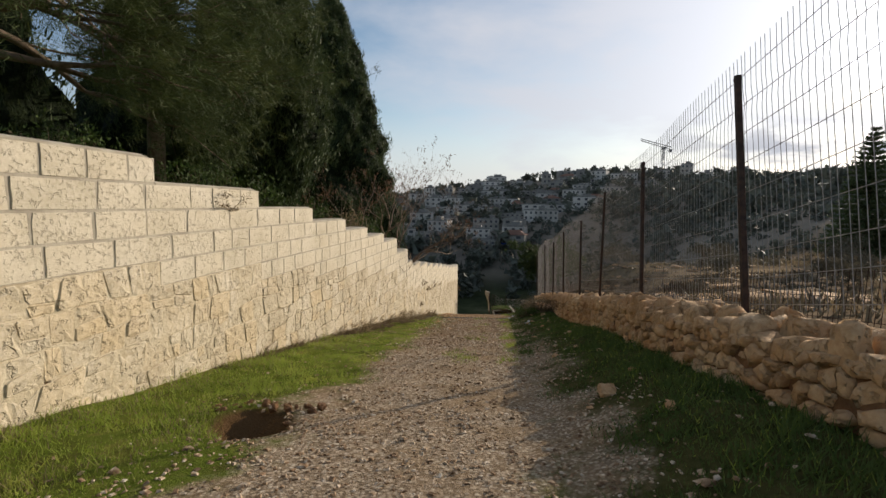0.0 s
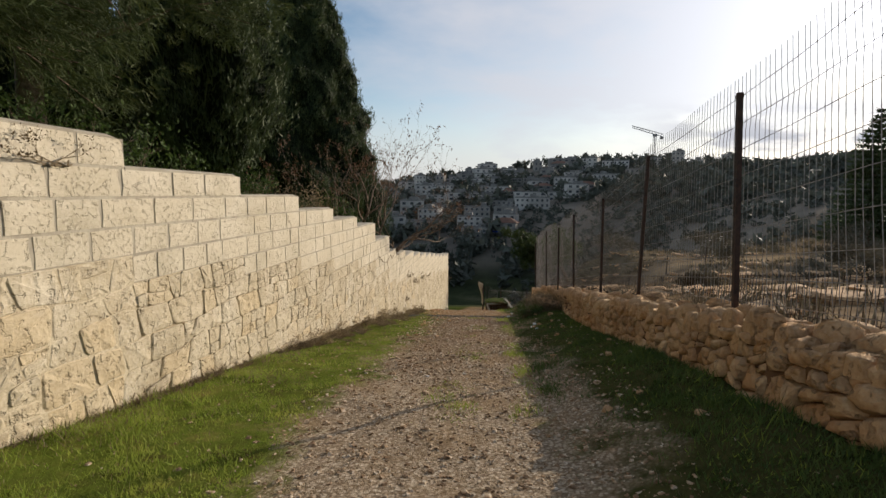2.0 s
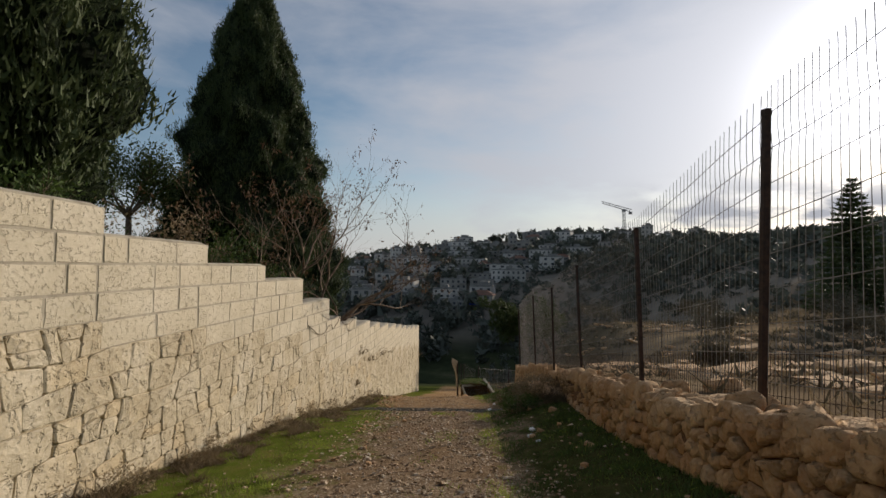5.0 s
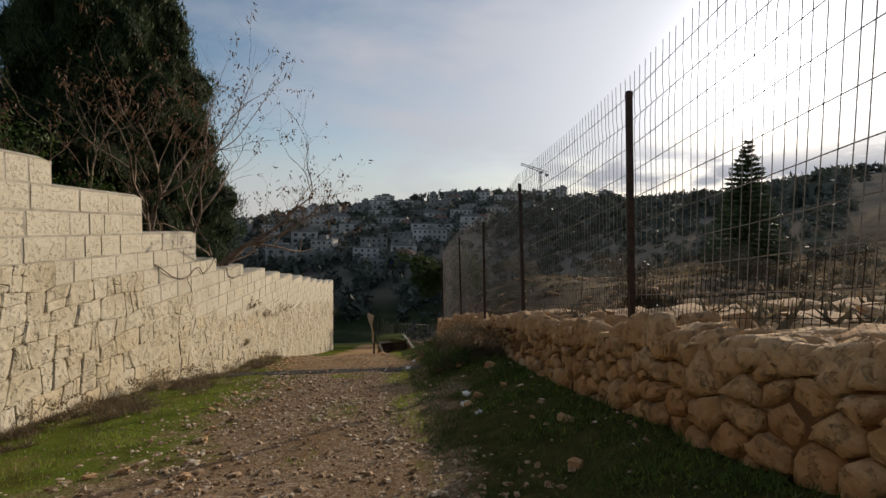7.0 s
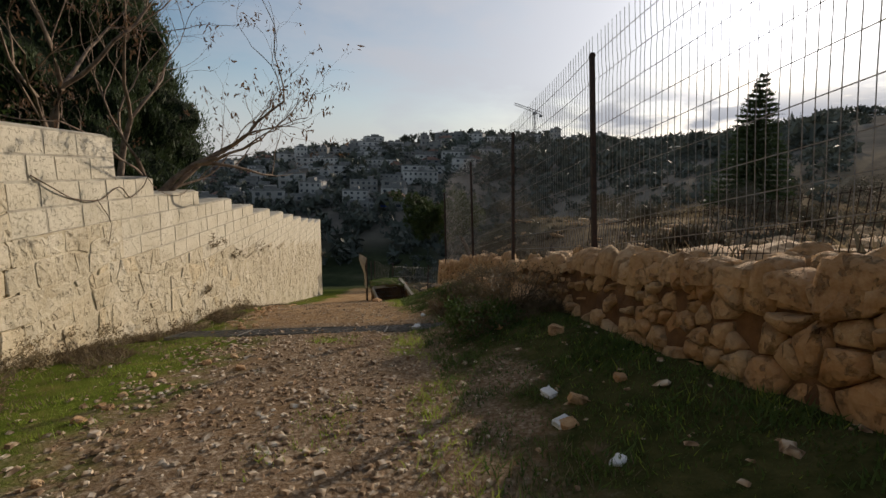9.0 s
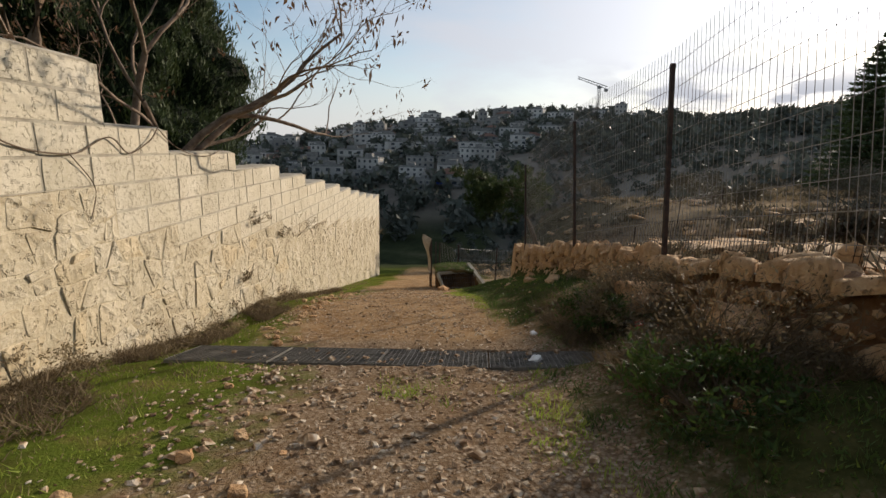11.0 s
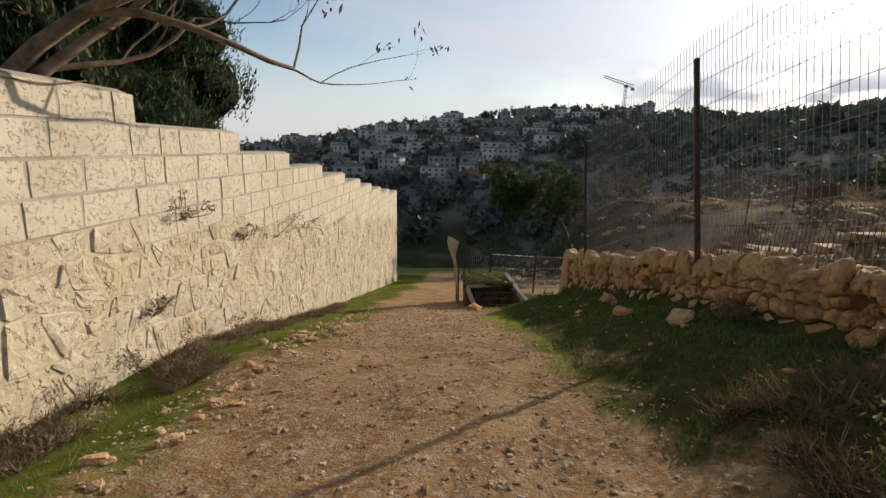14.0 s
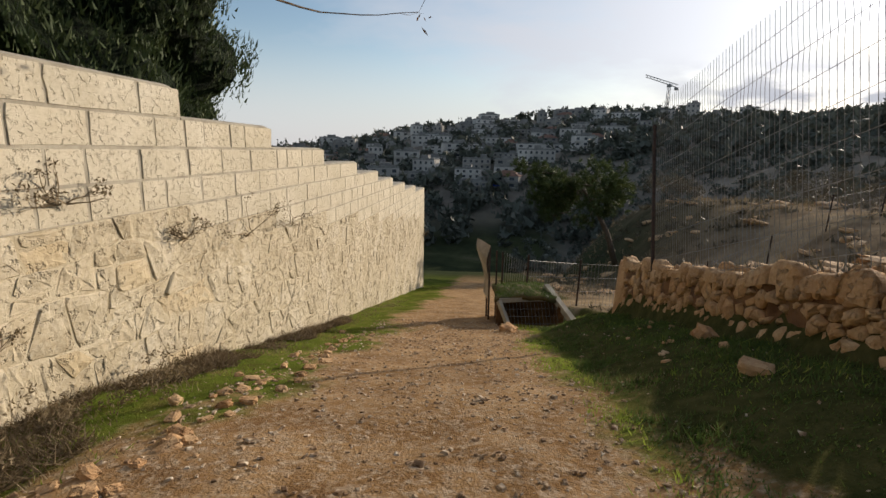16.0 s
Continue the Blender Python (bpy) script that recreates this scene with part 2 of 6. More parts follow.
# ---- shape helpers ----
def mesh_of(name, verts, faces, mat=None, smooth=False):
    me = bpy.data.meshes.new(name)
    me.from_pydata([tuple(v) for v in verts], [], [tuple(f) for f in faces])
    if mat:
        me.materials.append(mat)
    if smooth:
        me.polygons.foreach_set("use_smooth", [True] * len(me.polygons))
    me.update()
    return me


def mesh_np(name, verts, faces, mat=None):
    """A mesh from an (n, 3) array of points and an (m, k) array of faces."""
    me = bpy.data.meshes.new(name)
    n, k = faces.shape
    me.vertices.add(len(verts))
    me.vertices.foreach_set("co", np.asarray(verts, np.float32).ravel())
    me.loops.add(n * k)
    me.loops.foreach_set("vertex_index", np.asarray(faces, np.int32).ravel())
    me.polygons.add(n)
    me.polygons.foreach_set("loop_start", np.arange(0, n * k, k, dtype=np.int32))
    me.polygons.foreach_set("use_smooth", [False] * n)
    me.update(calc_edges=True)
    if mat:
        me.materials.append(mat)
    return me


def part(name, me, parent, m=None, label=""):
    ob = new(name, me)
    ob.parent = parent
    if m is not None:
        ob.matrix_basis = m
    return tagged(ob, label)


class Build:
    """Gathers simple solids into one mesh."""

    def __init__(self):
        self.v, self.f = [], []

    def box(self, x0, x1, y0, y1, z0, z1):
        k = len(self.v)
        self.v += [(x, y, z) for z in (z0, z1) for y in (y0, y1) for x in (x0, x1)]
        self.f += [tuple(k + i for i in q) for q in ((0, 2, 3, 1), (4, 5, 7, 6), (0, 1, 5, 4), (2, 6, 7, 3), (0, 4, 6, 2), (1, 3, 7, 5))]
        return self

    def tube(self, pts, radii, sides=5, cap=True):
        """A round bar along the points."""
        k = len(self.v)
        pts = [Vector(p) for p in pts]
        for i, p in enumerate(pts):
            d = (pts[min(i + 1, len(pts) - 1)] - pts[max(i - 1, 0)]).normalized()
            a = d.orthogonal().normalized() if abs(d.z) > 0.9 else d.cross(Vector((0, 0, 1))).normalized()
            b = d.cross(a)
            r = radii[i] if hasattr(radii, "__len__") else radii
            self.v += [p + (a * math.cos(t) + b * math.sin(t)) * r for t in (2 * math.pi * j / sides for j in range(sides))]
        for i in range(len(pts) - 1):
            for j in range(sides):
                q = k + i * sides
                self.f.append((q + j, q + (j + 1) % sides, q + sides + (j + 1) % sides, q + sides + j))
        if cap:
            self.f.append(tuple(k + j for j in reversed(range(sides))))
            q = k + (len(pts) - 1) * sides
            self.f.append(tuple(q + j for j in range(sides)))
        return self

    def mesh(self, name, mat=None, smooth=False):
        return mesh_of(name, self.v, self.f, mat, smooth)


def rough_block(name, seed, mat, cuts=2, bulge=0.1, jitter=0.05, round_=0.25):
    """A stone of unit size round its middle, x being its depth."""
    rnd = random.Random(seed)
    bm = bmesh.new()
    bmesh.ops.create_cube(bm, size=1.0)
    bmesh.ops.subdivide_edges(bm, edges=bm.edges[:], cuts=cuts, use_grid_fill=True)
    off = Vector((rnd.random() * 50, rnd.random() * 50, rnd.random() * 50))
    for v in bm.verts:
        c = v.co * 2
        # pull the corners in, push the middle of each face out
        e = sorted((abs(c.x), abs(c.y), abs(c.z)))
        pull = round_ * max(0.0, e[1] - 0.55) * 0.45
        v.co *= 1 - pull * 0.45
        if e[1] < 0.6:
            v.co *= 1 + bulge * rnd.uniform(0.4, 1.0)
        v.co += noise.noise_vector(v.co * 2.2 + off) * jitter
    me = bpy.data.meshes.new(name)
    bm.to_mesh(me)
    bm.free()
    me.materials.append(mat)
    return me


def joined(name, pieces, mat):
    """One mesh out of (mesh, pose) pairs."""
    vs, fs, k = [], [], 0
    for me, m in pieces:
        n = len(me.vertices)
        co = np.empty(n * 3, np.float32)
        me.vertices.foreach_get("co", co)
        a = np.array(m)
        vs.append(co.reshape(-1, 3) @ a[:3, :3].T + a[:3, 3])
        ix = np.empty(len(me.loops), np.int32)
        me.loops.foreach_get("vertex_index", ix)
        fs.append(ix.reshape(-1, 4) + k)
        k += n
    return mesh_np(name, np.concatenate(vs), np.concatenate(fs), mat)


def clip_half(poly, px, py, nx, ny):
    """The part of a convex outline on the near side of a line through (px, py)."""
    out = []
    for i, (ax, ay) in enumerate(poly):
        bx, by = poly[i - 1]
        da, db = (ax - px) * nx + (ay - py) * ny, (bx - px) * nx + (by - py) * ny
        if (da < 0) != (db < 0):
            t = db / (db - da)
            out.append((bx + (ax - bx) * t, by + (ay - by) * t))
        if da <= 0:
            out.append((ax, ay))
    return out


def packed(seeds, v0, v1, reach=0.9, squash=1.0):
    """Outlines of stones fitted together round the seeds (u, v), between v0 and v1."""
    seeds = sorted(seeds)
    cells = []
    for i, (u, v) in enumerate(seeds):
        poly = [(u - reach / 2, v0), (u + reach / 2, v0), (u + reach / 2, v1), (u - reach / 2, v1)]
        for step_ in (-1, 1):
            j = i + step_
            while 0 <= j < len(seeds) and abs(seeds[j][0] - u) < reach:
                du, dv = seeds[j][0] - u, (seeds[j][1] - v) * squash
                poly = clip_half(poly, (u + seeds[j][0]) / 2, (v + seeds[j][1]) / 2, du, dv * squash)
                j += step_
        if len(poly) > 2:
            cells.append(poly)
    return cells


def fitted_stone(poly, place, mat, seed, gap=0.008, depth=0.14, proud=0.03, rough=0.01, smooth=False, cut=0.0, rings=((0.84, 0.7), (0.5, 1.0))):
    """A stone with the given outline: sides, a shoulder and a swelling, uneven face. Returns its mesh and its place."""
    rnd = random.Random(seed)
    if cut:
        soft = []
        for i, (ax, ay) in enumerate(poly):
            bx, by = poly[(i + 1) % len(poly)]
            soft += [(ax + (bx - ax) * cut, ay + (by - ay) * cut), (bx + (ax - bx) * cut, by + (ay - by) * cut)]
        poly = soft
    n = len(poly)
    cu, cv = sum(a for a, b in poly) / n, sum(b for a, b in poly) / n
    size = max(0.03, min(max(a for a, b in poly) - min(a for a, b in poly), max(b for a, b in poly) - min(b for a, b in poly)))
    k0 = max(0.4, 1 - 2 * gap / size)
    tu, tv = rnd.uniform(-1, 1) * proud * 0.5 / size, rnd.uniform(-1, 1) * proud * 0.5 / size
    pts = []
    for k, d, jit in [(k0, -depth, 0.0), (k0, 0.0, 0.7)] + [(k0 * a, proud * b, 1.0) for a, b in rings]:
        for u, v in poly:
            du, dv = (u - cu) * k, (v - cv) * k
            pts.append((cu + du + rnd.uniform(-1, 1) * rough * jit, cv + dv + rnd.uniform(-1, 1) * rough * jit, d + (tu * du + tv * dv + rnd.uniform(-1, 1) * rough) * jit))
    pts.append((cu, cv, proud * rnd.uniform(0.9, 1.25)))
    faces = []
    for r in range(len(rings) + 1):
        for i in range(n):
            a, b = r * n + i, r * n + (i + 1) % n
            faces.append((a, b, b + n, a + n))
    top = (len(rings) + 1) * n
    for i in range(n):
        faces.append((top + i, top + (i + 1) % n, len(pts) - 1))
    world = [Vector(place(*q)) for q in pts]
    mid = world[-1].copy()
    return mesh_of("stone", [w - mid for w in world], faces, mat, smooth), Matrix.Translation(mid)


def gathered(name, pieces, mat, smooth=False):
    """One mesh out of stones of any shape, as (mesh, place) pairs."""
    b = Build()
    for me, m in pieces:
        k, t = len(b.v), m.translation
        b.v += [v.co + t for v in me.vertices]
        b.f += [tuple(k + i for i in f.vertices) for f in me.polygons]
        bpy.data.meshes.remove(me)
    return b.mesh(name, mat, smooth)


def smooth01(a, b, v):
    t = np.clip((v - a) / (b - a), 0, 1)
    return t * t * (3 - 2 * t)


def wobble(x, y, s=1.0, seed=0.0):
    """Cheap smooth unevenness, for arrays."""
    x, y = np.asarray(x) * s + seed, np.asarray(y) * s - seed * 1.7
    return (np.sin(x * 1.3 + 1.1 * np.sin(y * 0.9)) + np.sin(y * 1.7 + 1.3 * np.sin(x * 0.7 + 2)) + 0.6 * np.sin(2.9 * x + 2.3 * y) + 0.5 * np.sin(3.7 * y - 3.1 * x + 1)) / 3.1


# ---- the ground ----
WALL_X = -3.83            # face of the high wall
LINE_Y = [-40, 0, 4, 6.8, 9.1, 14.1, 16, 18.7, 20, 22.5, 27.2, 43, 60, 100, 170, 260]
LINE_Z = [7.0, 0.5, -0.17, -0.66, -1.07, -2.0, -2.33, -2.87, -3.1, -3.63, -5.0, -8.75, -12.5, -22, -34, -36]


def track_z(y):
    return np.interp(y, LINE_Y, LINE_Z)


def wall_top_right(y):
    """Height of the low wall's top."""
    return np.interp(y, [-4, 1, 4.4, 6.5, 8.2, 9.6, 11.5, 13.2, 15, 17.3, 18.9, 20.6, 23.6, 27.6, 29.5], [2.2, 1.24, 0.71, 0.40, 0.09, -0.17, -0.52, -0.86, -1.18, -1.58, -1.95, -2.2, -2.78, -3.68, -4.0])


SKY_AZ = [-180, -90, -40, -30, -24, -19, -14, -8.8, -2.2, 4.4, 9.6, 17, 24, 30, 37, 45, 49, 60, 80, 110, 180]
SKY_EL = [2, 2, -0.3, -0.3, -0.2, 0.1, 1.2, 2.1, 3.1, 3.9, 4.5, 4.2, 3.8, 3.2, 3.4, 4.6, 5.8, 6, 5, 3, 2]


def land(x, y):
    """Height of the ground at x, y (arrays)."""
    x, y = np.asarray(x, float), np.asarray(y, float)
    yy = np.clip(y, -40, 260)
    near = track_z(yy)
    # cross fall: up to the low wall, field behind it, terrace behind the high wall
    near = near + 0.03 * np.clip(x + 0.5, -3.4, 0) + np.interp(y, [8, 11, 15, 19], [0.46, 0.36, 0.31, 0.46]) * smooth01(0.2, 1.8, x) * smooth01(34, 26, y) * (1 - 0.7 * np.exp(-((y - 18.15) / 0.42) ** 2)) + 0.02 * wobble(x, y, 1.6)
    field = wall_top_right(np.clip(yy, -4, 27.6)) - 0.12 - np.clip(yy - 27.6, 0, 200) * (0.27 - 0.21 * smooth01(2, 12, x))
    field = field + 0.02 * np.clip(x - 2.4, 0, 60) + 0.10 * wobble(x, y, 0.45) * smooth01(2.6, 6, x)
    k = smooth01(2.0, 2.35, x) * smooth01(31, 29, y)
    k = np.maximum(k, smooth01(5, 16, x))
    z = near * (1 - k) + field * k
    terrace = np.interp(yy, [-40, 4.8, 16.9, 20, 41.5, 60], [5.5, 1.7, 0.0, -1.5, -4.2, -12.5])
    terrace = terrace + 0.06 * np.clip(-4.3 - x, 0, 40)
    kl = smooth01(WALL_X - 0.15, WALL_X - 0.42, x) * smooth01(43.5, 41.2, y)
    z = z * (1 - kl) + terrace * kl
    z = z - 0.21 * np.exp(-((y - 20.4) / 1.8) ** 2) * smooth01(-2.4, -3.5, x) * smooth01(WALL_X - 0.35, WALL_X - 0.1, x)       # a dip along the high wall
    z = z - 0.22 * ((np.abs(y - 18.17 + 0.097 * (x + 0.5)) < 0.26) & (x > -2.9) & (x < 1.85))        # the drain under the grates
    z = z - 0.75 * smooth01(0.55, 1.0, x) * smooth01(2.3, 1.8, x) * smooth01(29.0, 29.9, y) * smooth01(34, 32.5, y)     # a hollow by the gate
    z = z - 0.30 * smooth01(-0.45, -0.2, x) * smooth01(1.0, 0.75, x) * smooth01(28.5, 28.9, y) * smooth01(31, 30.4, y)   # the mouth of the culvert
    z = z - 0.34 * np.exp(-((x + 2.02) ** 2 + (y - 3.45) ** 2) / 0.05) + 0.07 * np.exp(-((x + 2.1) ** 2 + (y - 3.9) ** 2) / 0.06)      # a dug hole
    # the valley and the hills round it
    dx, dy = x, y - 17.0
    r = np.sqrt(dx * dx + dy * dy) + 1e-6
    az = np.degrees(np.arctan2(dx, dy))
    el = np.interp(az, SKY_AZ, SKY_EL)
    crest = 430 * np.tan(np.radians(el)) - 2.0
    side = np.where(az > 0, smooth01(8, 38, az), smooth01(30, 60, -az))
    floor_ = -36 * (1 - side) - 9 * side
    start = 170 * (1 - side) + 45 * side
    t = np.clip((r - start) / (430 - start), 0, 1)
    far = floor_ + (crest - floor_) * (t ** 0.85) + 2.0 * wobble(x, y, 0.03) * np.clip(r / 200, 0, 1) * (1 - smooth01(330, 420, r))
    far = np.where(r > 430, crest - (r - 430) * 0.03, far)
    w = smooth01(45, 120, r)
    return z * (1 - w) + far * w


def lines(lo, hi, d0, grow, far):
    a = list(np.arange(lo, hi + 1e-6, d0))
    d = d0
    while a[-1] < far:
        d *= grow
        a.append(a[-1] + d)
    d = d0
    b = [a[0]]
    while b[-1] > -far:
        d *= grow
        b.append(b[-1] - d)
    return np.array(b[:0:-1] + a)


def ground_material():
    n = Nodes("ground", rough=1.0, spec=0.0)
    sep = n.t.nodes.new("ShaderNodeSeparateXYZ")
    n.link(n.pos, sep.inputs[0])
    x, y = sep.outputs["X"], sep.outputs["Y"]
    wav = n.math("MULTIPLY_ADD", n.noise(0.55, 4), 2.6, -1.3)
    fine = n.math("MULTIPLY_ADD", n.noise(3.0, 5, 0.7), 1.4, -0.7)
    xw = n.math("ADD", x, n.math("ADD", wav, fine))
    gravel = n.ramp(n.voronoi(40, out="Color"), (0.0, srgb(118, 102, 84)), (0.5, srgb(162, 145, 122)), (1.0, srgb(204, 190, 168)))
    soil = n.ramp(n.noise(7, 6, 0.7), (0.3, srgb(116, 94, 68)), (0.7, srgb(158, 134, 102)))
    dirt = n.mix(n.ramp(n.noise(16, 4, 0.7), (0.45, (0, 0, 0)), (0.6, (0.6, 0.6, 0.6))), n.ramp(n.noise(2.0, 6), (0.25, srgb(104, 77, 49)), (0.45, srgb(138, 107, 72)), (0.7, srgb(172, 141, 102))), gravel)
    gaps = n.mix(step(n, n.voronoi(40), 0.75, 0.35), n.mix(0.55, gravel, srgb(84, 66, 46)), gravel)
    stones = n.mix(step(n, n.noise(1.2, 4), 0.34, 0.56), n.mix(0.45, soil, gaps), gaps)
    stones = n.mix(n.math("MULTIPLY", step(n, y, 7.0, 13.0), 0.45), stones, srgb(104, 76, 50))
    track = n.mix(step(n, y, 18.7, 19.1), stones, n.mix(0.9, stones, dirt))
    xl = n.math("MULTIPLY_ADD", step(n, y, 17.5, 20.5), 0.75, xw)
    xr = n.math("MULTIPLY_ADD", step(n, y, 19.0, 22.0), 0.5, xw)
    turf = n.ramp(n.noise(2.2, 6, 0.7), (0.3, srgb(74, 68, 38)), (0.5, srgb(86, 98, 38)), (0.7, srgb(112, 104, 58)))
    lawn_l = step(n, xl, -1.5, -2.1)
    lawn_r = step(n, xr, 0.4, 0.9)
    turf = n.mix(step(n, x, 0.2, 0.6), turf, n.ramp(n.noise(5, 6, 0.7), (0.35, srgb(52, 58, 30)), (0.65, srgb(86, 82, 50))))
    edge = n.math("MAXIMUM", lawn_l, lawn_r)
    c = n.mix(edge, track, turf)
    hx, hy = n.math("ADD", x, 2.02), n.math("SUBTRACT", y, 3.5)
    dug = n.math("ADD", n.math("MULTIPLY", hx, hx), n.math("MULTIPLY", hy, hy))
    c = n.mix(step(n, dug, 0.16, 0.07), c, srgb(88, 68, 46))
    # the field and the slopes
    scrub = n.ramp(n.noise(0.35, 8, 0.7), (0.32, srgb(88, 78, 62)), (0.5, srgb(122, 106, 86)), (0.66, srgb(146, 130, 106)), (0.8, srgb(164, 150, 128)))
    c = n.mix(step(n, x, 2.2, 2.8), c, scrub)
    road = n.math("ABSOLUTE", n.math("SUBTRACT", n.math("ADD", y, n.math("MULTIPLY", n.noise(0.2, 3), 1.6)), n.math("MULTIPLY_ADD", x, 0.62, 34.5)))
    c = n.mix(n.math("MULTIPLY", step(n, road, 1.9, 1.3), step(n, x, 0.5, 1.6)), c, n.ramp(n.noise(1.5, 5), (0.3, srgb(126, 108, 84)), (0.7, srgb(158, 140, 112))))
    hill = n.ramp(n.noise(0.02, 8, 0.7), (0.35, srgb(96, 92, 84)), (0.55, srgb(128, 120, 108)), (0.75, srgb(156, 147, 132)))
    c = n.mix(step(n, y, 60, 120), c, hill)
    valley = n.ramp(n.noise(0.06, 7, 0.7), (0.35, srgb(40, 46, 34)), (0.55, srgb(58, 64, 44)), (0.75, srgb(84, 82, 62)))
    low_ = n.math("MULTIPLY", n.math("MULTIPLY", step(n, y, 42, 58), step(n, y, 225, 190)), step(n, n.math("MULTIPLY_ADD", y, -0.08, x), 16, 2))
    c = n.mix(low_, c, valley)
    n.color(c)
    h = n.math("ADD", n.math("MULTIPLY", n.voronoi(52), -0.22), n.math("ADD", n.noise(9, 5, 0.7), n.math("MULTIPLY", n.noise(60, 4, 0.7), 0.5)))
    return n.bump(h, 0.02).m


M["ground"] = ground_material()


def build_ground():
    xs = lines(-4.4, 3.0, 0.14, 1.12, 2600)
    ys = np.unique(np.append(lines(-3.0, 44.0, 0.28, 1.12, 2600), np.arange(17.5, 18.8, 0.05)))
    gx, gy = np.meshgrid(xs, ys)
    gz = land(gx, gy)
    # a worn, uneven surface
    gz = gz + 0.012 * wobble(gx, gy, 7.0) * (np.abs(gx) < 4) + 0.02 * wobble(gx, gy, 3.1, 4)
    v = np.stack([gx.ravel(), gy.ravel(), gz.ravel()], 1)
    nx, ny = len(xs), len(ys)
    i = (np.arange(ny - 1)[:, None] * nx + np.arange(nx - 1)[None, :]).ravel()
    f = np.stack([i, i + 1, i + nx + 1, i + nx], 1)
    me = mesh_np("ground", v, f, M["ground"])
    me.polygons.foreach_set("use_smooth", [True] * len(me.polygons))
    return tagged(new("ground", me), "stony track with grass verges sloping down into a valley", "ground", kind="structure")


build_ground()

# ---- the high stepped wall ----
COURSE = 0.290
STEP_TOP = 2.172
STEP_Y = [4.80, 7.04, 9.17, 11.2, 13.1, 15.0, 16.95, 18.97, 20.07, 21.98, 24.12, 26.08, 28.2, 30.38, 32.44, 34.4, 36.5, 38.9, 41.6]
STEP_N = [0, 1, 2, 3, 4, 5, 6, 8, 10, 11, 12, 13, 14, 15, 16, 17, 18, 19, 20]
SECTIONS = [(a, b, n) for a, b, n in zip([-6.0] + STEP_Y[:-1], STEP_Y, STEP_N)]


def level(n):
    return STEP_TOP - COURSE * n


def build_high_wall():
    core, fill = Build(), Build()
    for a, b, n in SECTIONS:
        foot = float(track_z(b)) - 0.8
        core.box(WALL_X - 0.48, WALL_X - 0.011, a, b, level(n + 4) + 0.002, level(n) - 0.012)
        fill.box(WALL_X - 0.48, WALL_X - (0.020 if 9 < b < 18 else -0.005 if b > 18 else -0.003), a, b, foot, level(n + 4))
    wall = tagged(new("wall_west", core.mesh("wall_core", M["mortar"])), "stepped retaining wall of pale limestone blocks and rubble", "wall", kind="structure")
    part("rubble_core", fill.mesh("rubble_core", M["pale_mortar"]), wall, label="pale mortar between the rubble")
    cap = Build()
    for a, b, n in SECTIONS:        # mortar smoothed over the top, rounded off at the step's end
        z, x0, x1 = level(n) - 0.012, WALL_X - 0.50, WALL_X - 0.004
        k = len(cap.v)
        ends = [(a, 0.040), (b - 0.14, 0.036), (b - 0.05, 0.016), (b - 0.004, -0.03)]
        for y, h in ends:
            cap.v += [(x0, y, z - 0.03), (x0, y, z + h), (x1 - 0.05, y, z + h), (x1, y, z + h - 0.022), (x1, y, z - 0.004)]
        for i in range(len(ends) - 1):
            for j in range(4):
                q = k + i * 5 + j
                cap.f.append((q, q + 5, q + 6, q + 1))
        cap.f.append(tuple(k + j for j in range(5)))
    part("capping", cap.mesh("capping", M["mortar"]), wall, label="rough grey mortar capping")
    return wall


def section_at(y):
    for a, b, n in SECTIONS:
        if y < b:
            return n
    return SECTIONS[-1][2]


